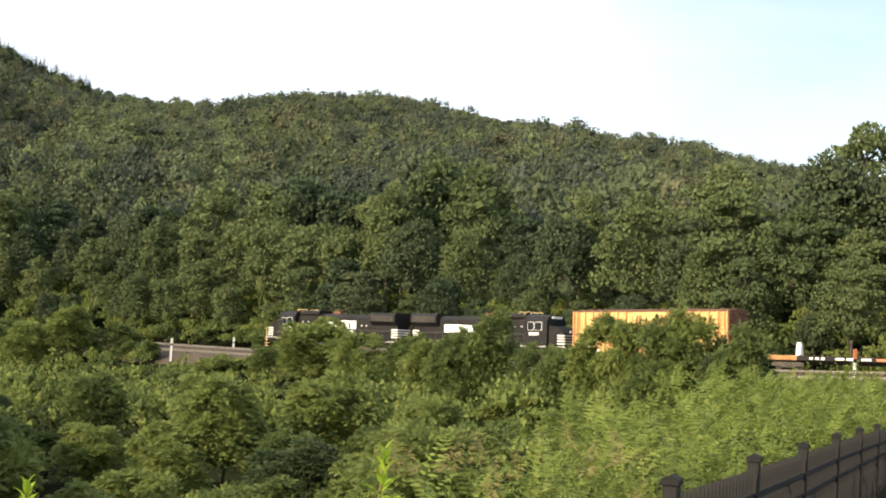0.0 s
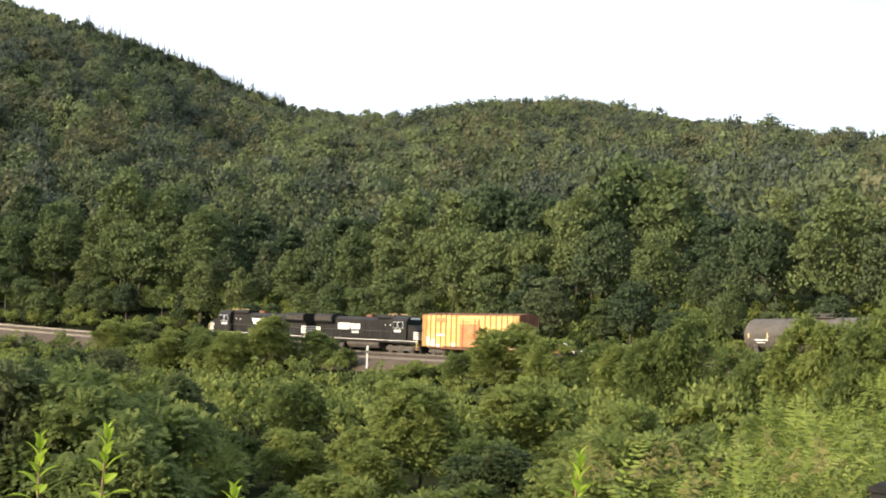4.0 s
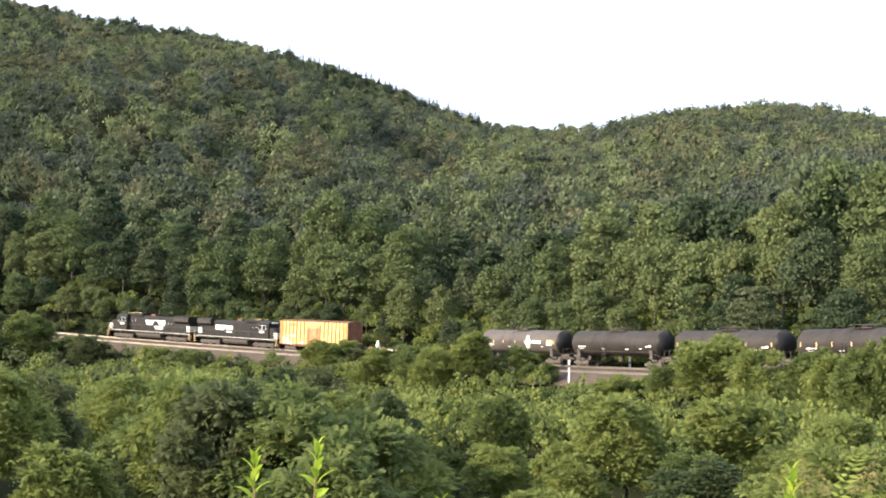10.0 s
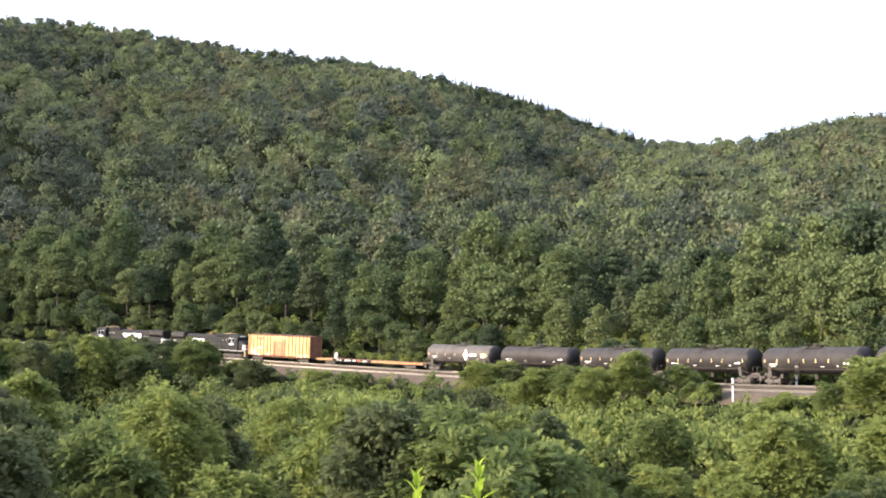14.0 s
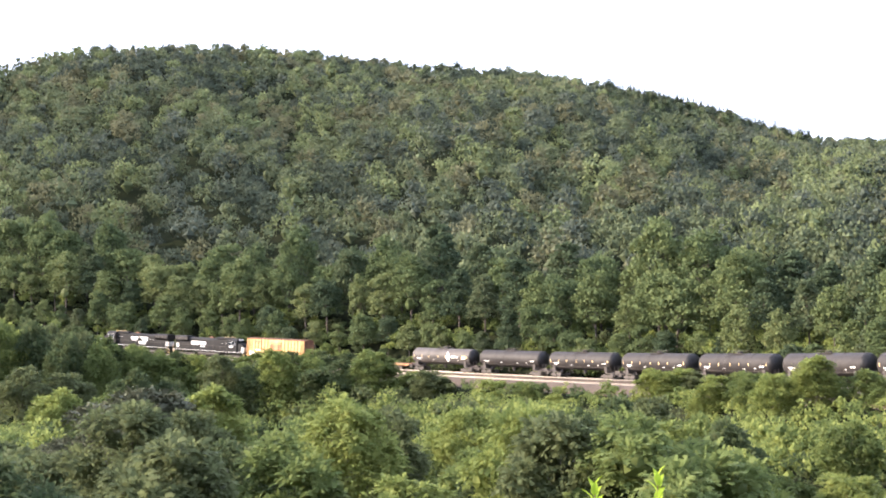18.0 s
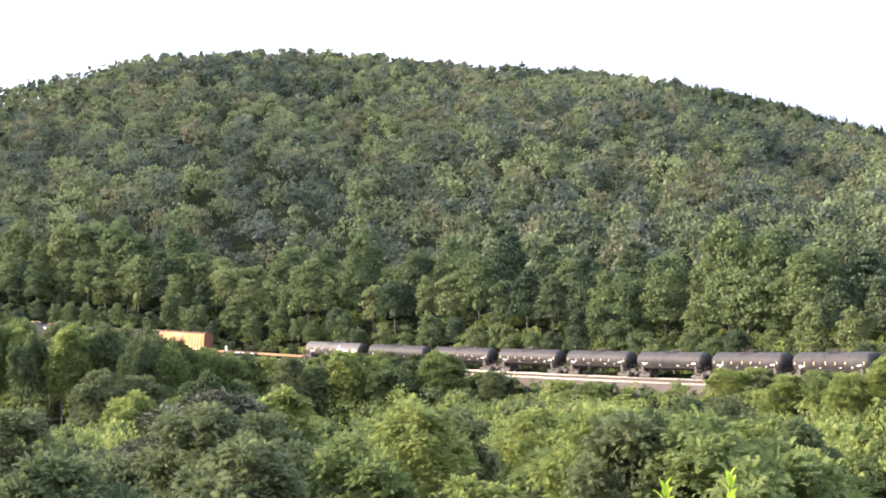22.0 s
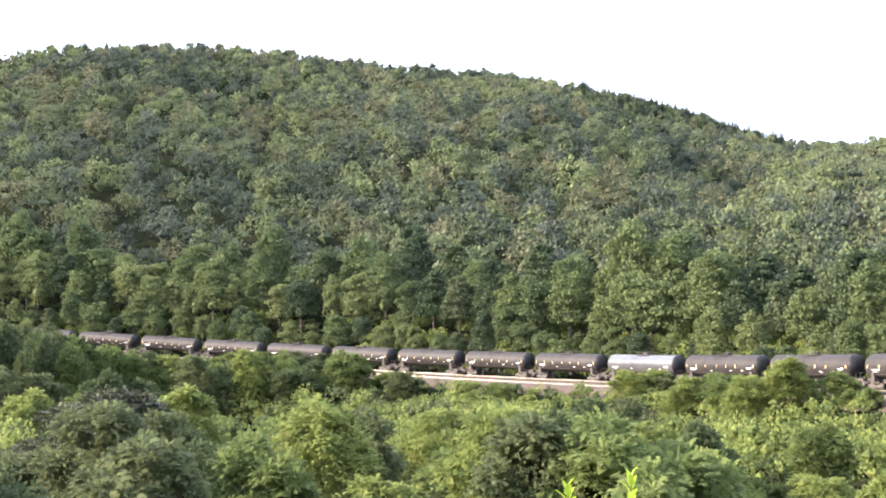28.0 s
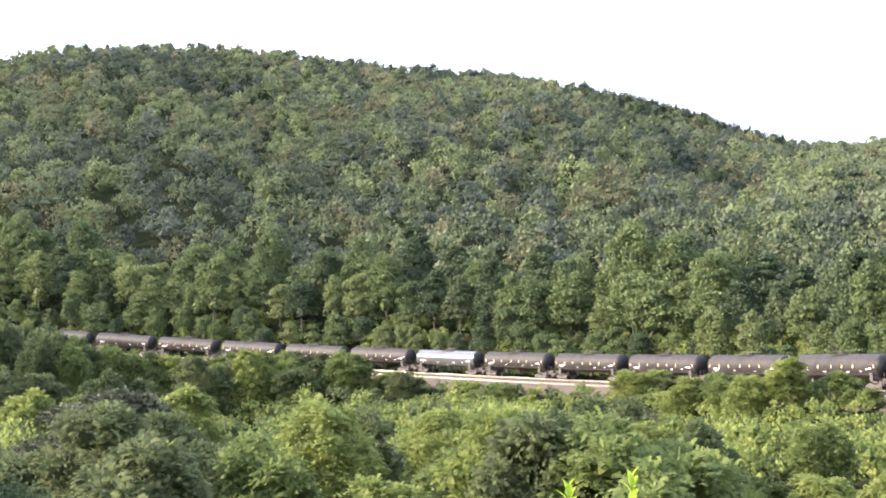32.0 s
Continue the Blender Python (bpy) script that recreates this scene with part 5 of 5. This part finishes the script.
def fern(rng, x, y, z, h, length):
    """A sumac-like plant: arching fronds of many paired narrow leaflets round a stem."""
    n, m = int(rng.integers(5, 10)), 13
    a = rng.uniform(0, 2 * math.pi, n)[:, None]
    rise = rng.uniform(0.7, 2.2, n)[:, None]
    ln = length * rng.uniform(0.7, 1.25, n)[:, None]
    t = np.linspace(0.12, 1.0, m)[None]
    out = np.stack([np.cos(a), np.sin(a), 0 * a], -1)
    up = np.array([0, 0, 1.0])
    foot = np.array([x, y, z]) + up * (h * rng.uniform(0.6, 1.0, n))[:, None, None]
    c = foot + out * (ln * t)[..., None] + up * (ln * (rise * t - 1.0 * t * t))[..., None]
    along = unit(out + up * (rise - 2.0 * t)[..., None])
    side = np.stack([-np.sin(a), np.cos(a), 0 * a], -1)
    vs = []
    for sg in (-1, 1):
        size = (ln * 0.30 * (1.06 - t) ** 0.45 * np.minimum(1, 0.5 + 2.2 * t))[..., None]
        d = side * sg * 0.88 + along * 0.42 - up * rng.uniform(0.05, 0.5, (n, m, 1))
        w = along * size * 0.13
        vs.append(np.stack([c, c + d * size * 0.4 - w, c + d * size, c + d * size * 0.4 + w], 2).reshape(-1, 3))
    v = np.concatenate(vs)
    return v, np.arange(len(v)).reshape(-1, 4)


def plume(rng, x, y, z, h):
    """A feathery seed head on a stalk: fine drooping strands."""
    n = 90
    t = rng.uniform(0, 1, n)
    lean = rng.normal(0, 0.10, 2)
    c = np.stack([x + lean[0] * (1 + t), y + lean[1] * (1 + t), z + h * (0.74 + 0.26 * t)], 1)
    a = rng.uniform(0, 2 * math.pi, n)
    ln = (0.10 * h * (1.1 - 0.8 * t) * rng.uniform(0.6, 1.2, n))[:, None]
    d = np.stack([np.cos(a), np.sin(a), rng.uniform(-0.3, 0.5, n)], 1)
    w = np.array([0, 0, 1.0]) * ln * 0.07
    tip = c + d * ln - np.array([0, 0, 0.35]) * ln
    v = np.stack([c, c + d * ln * 0.5 - w, tip, c + d * ln * 0.5 + w], 1).reshape(-1, 3)
    return v, np.arange(4 * n).reshape(-1, 4)


def weeds():
    rng = np.random.default_rng(77)
    qv, qf, oq = [], [], 0
    for lo, hi, dens, leaves, size in ((5.0, 16, 15.0, 30, 0.15), (16, 40, 4.6, 30, 0.24), (40, 118, 1.2, 26, 0.42)):
        n = int(dens * (hi * hi - lo * lo) / 2 * radians(34))
        r = np.sqrt(rng.uniform(lo * lo, hi * hi, n))
        az = rng.uniform(-40, -6, n)
        x, y = -np.sin(np.radians(az)) * r, np.cos(np.radians(az)) * r
        ok = r < np.interp(az, SHOULDER_AZ, SHOULDER_R) * np.interp(az, [-31, -25], [1.15, 0.95]) + 0.8
        # the fenced side stays clear
        ok &= ~((x * math.cos(radians(40)) - y * math.sin(radians(40)) > 3.034 * math.cos(radians(40)) - 6.03 * math.sin(radians(40)) - 0.7) & (r < 26))
        x, y, r = x[ok], y[ok], r[ok]
        z = land(x, y)
        for i in range(len(x)):
            h = rng.uniform(0.4, 1.25) * (1.7 if r[i] > 70 else 1.0 if r[i] > 9 else 0.75)
            if r[i] < 60 and rng.random() < 0.28:
                v, f = fern(rng, x[i], y[i], z[i] - 0.05, h * 0.95, float(np.interp(r[i], [5, 16, 60], [0.28, 0.42, 0.65])))
            else:
                v, f = weed(rng, x[i], y[i], z[i] - 0.05, h, leaves, size * rng.uniform(0.8, 1.25), rng.choice([0.10, 0.14, 0.2]))
            qv.append(v)
            qf.append(f + oq)
            oq += len(v)
    me = mesh_np("weeds", np.concatenate(qv), np.concatenate(qf), LEAF_WEED)
    tagged(new("weeds", me), "tall pale green weeds and sumac on the slope", "weeds", kind="stuff")
    qv, qf, oq = [], [], 0
    for i in range(26):
        r, az = rng.uniform(6.5, 17), rng.uniform(-27, -9)
        x, y = -math.sin(radians(az)) * r, math.cos(radians(az)) * r
        if x * math.cos(radians(40)) - y * math.sin(radians(40)) > 3.034 * math.cos(radians(40)) - 6.03 * math.sin(radians(40)) - 0.7 or r > float(np.interp(az, SHOULDER_AZ, SHOULDER_R)) + 2:
            continue
        v, f = plume(rng, x, y, float(land(x, y)), rng.uniform(0.75, 1.15))
        qv.append(v)
        qf.append(f + oq)
        oq += len(v)
    tagged(new("seed_heads", mesh_np("seed_heads", np.concatenate(qv), np.concatenate(qf), LEAF_PLUME)), "pale buff feathery seed heads among the weeds", "weeds", kind="stuff")


weeds()


def sprig(az, el, r, size, seed):
    """A young shoot with pointed leaves round its tip."""
    rng = np.random.default_rng(seed)
    x, y = -math.sin(radians(az)) * r, math.cos(radians(az)) * r
    zt = r * math.tan(radians(el))
    zg = float(land(x, y)) - 0.05
    top = new("leafy_shoot")
    top.matrix_basis = pose(x, y, zg)
    h = zt - zg
    bow = rng.uniform(-0.03, 0.03, 2)
    sv, sf = tube([(0, 0, 0), (bow[0], bow[1], h * 0.5), (bow[0] * 0.5, bow[1] * 0.5, h * 0.8), (0.0, 0.0, h - size * 0.35)], [0.011, 0.009, 0.006, 0.003], 6)
    part("stem", mesh_np("stem", sv, sf, SHOOT_STEM, True), top, "reddish green stem")
    for j in range(17):
        u = j / 16
        zz = h - size * (0.45 + 3.6 * u ** 1.2)
        a = j * 2.4 + rng.uniform(-0.25, 0.25)
        up = 2.6 - 3.4 * u if u < 0.6 else 0.5 - 0.6 * (u - 0.6)
        d = Vector((math.cos(a), math.sin(a), up)).normalized()
        sd = d.cross(Vector((0, 0, 1))).normalized()
        n = sd.cross(d)
        ln = size * rng.uniform(0.9, 1.12) * min(1.2, 0.72 + 0.7 * u)
        o = Vector((0, 0, zz))
        w = ln * 0.20
        row = []
        for q, ww, arch in ((0.04, 0.15, 0), (0.3, 0.9, 0.05), (0.55, 1.0, 0.05), (0.8, 0.6, -0.02), (1.0, 0.03, -0.14)):
            c = o + d * ln * q + n * ln * arch
            row += [c - sd * w * ww + n * 0.25 * w, c, c + sd * w * ww + n * 0.25 * w]
        f = [(3 * i + k, 3 * i + k + 1, 3 * i + k + 4, 3 * i + k + 3) for i in range(4) for k in range(2)]
        part("leaf", mesh_np("leaf", [tuple(p) for p in row], f, LEAF_SPRIG, True), top)
    return tagged(top, "fresh yellow-green leafy shoot rising from the weeds", "shoot", "leafy shoots")


for i, (az, el, r, size) in enumerate(((7.47, -6.15, 6.0, 0.105), (10.29, -6.65, 5.8, 0.10), (1.83, -8.6, 5.5, 0.10), (-13.72, -6.6, 7.0, 0.13), (14.4, -9.3, 5.0, 0.09))):
    sprig(az, el, r, size, 400 + i)


def motions():
    """The train runs along its track at an even speed."""
    for thing, ahead, half, about in TRAIN:
        walk(thing, [(t, car_pose(SPEED * (t - 13) + ahead, half, about)) for t in range(33)])


motions()
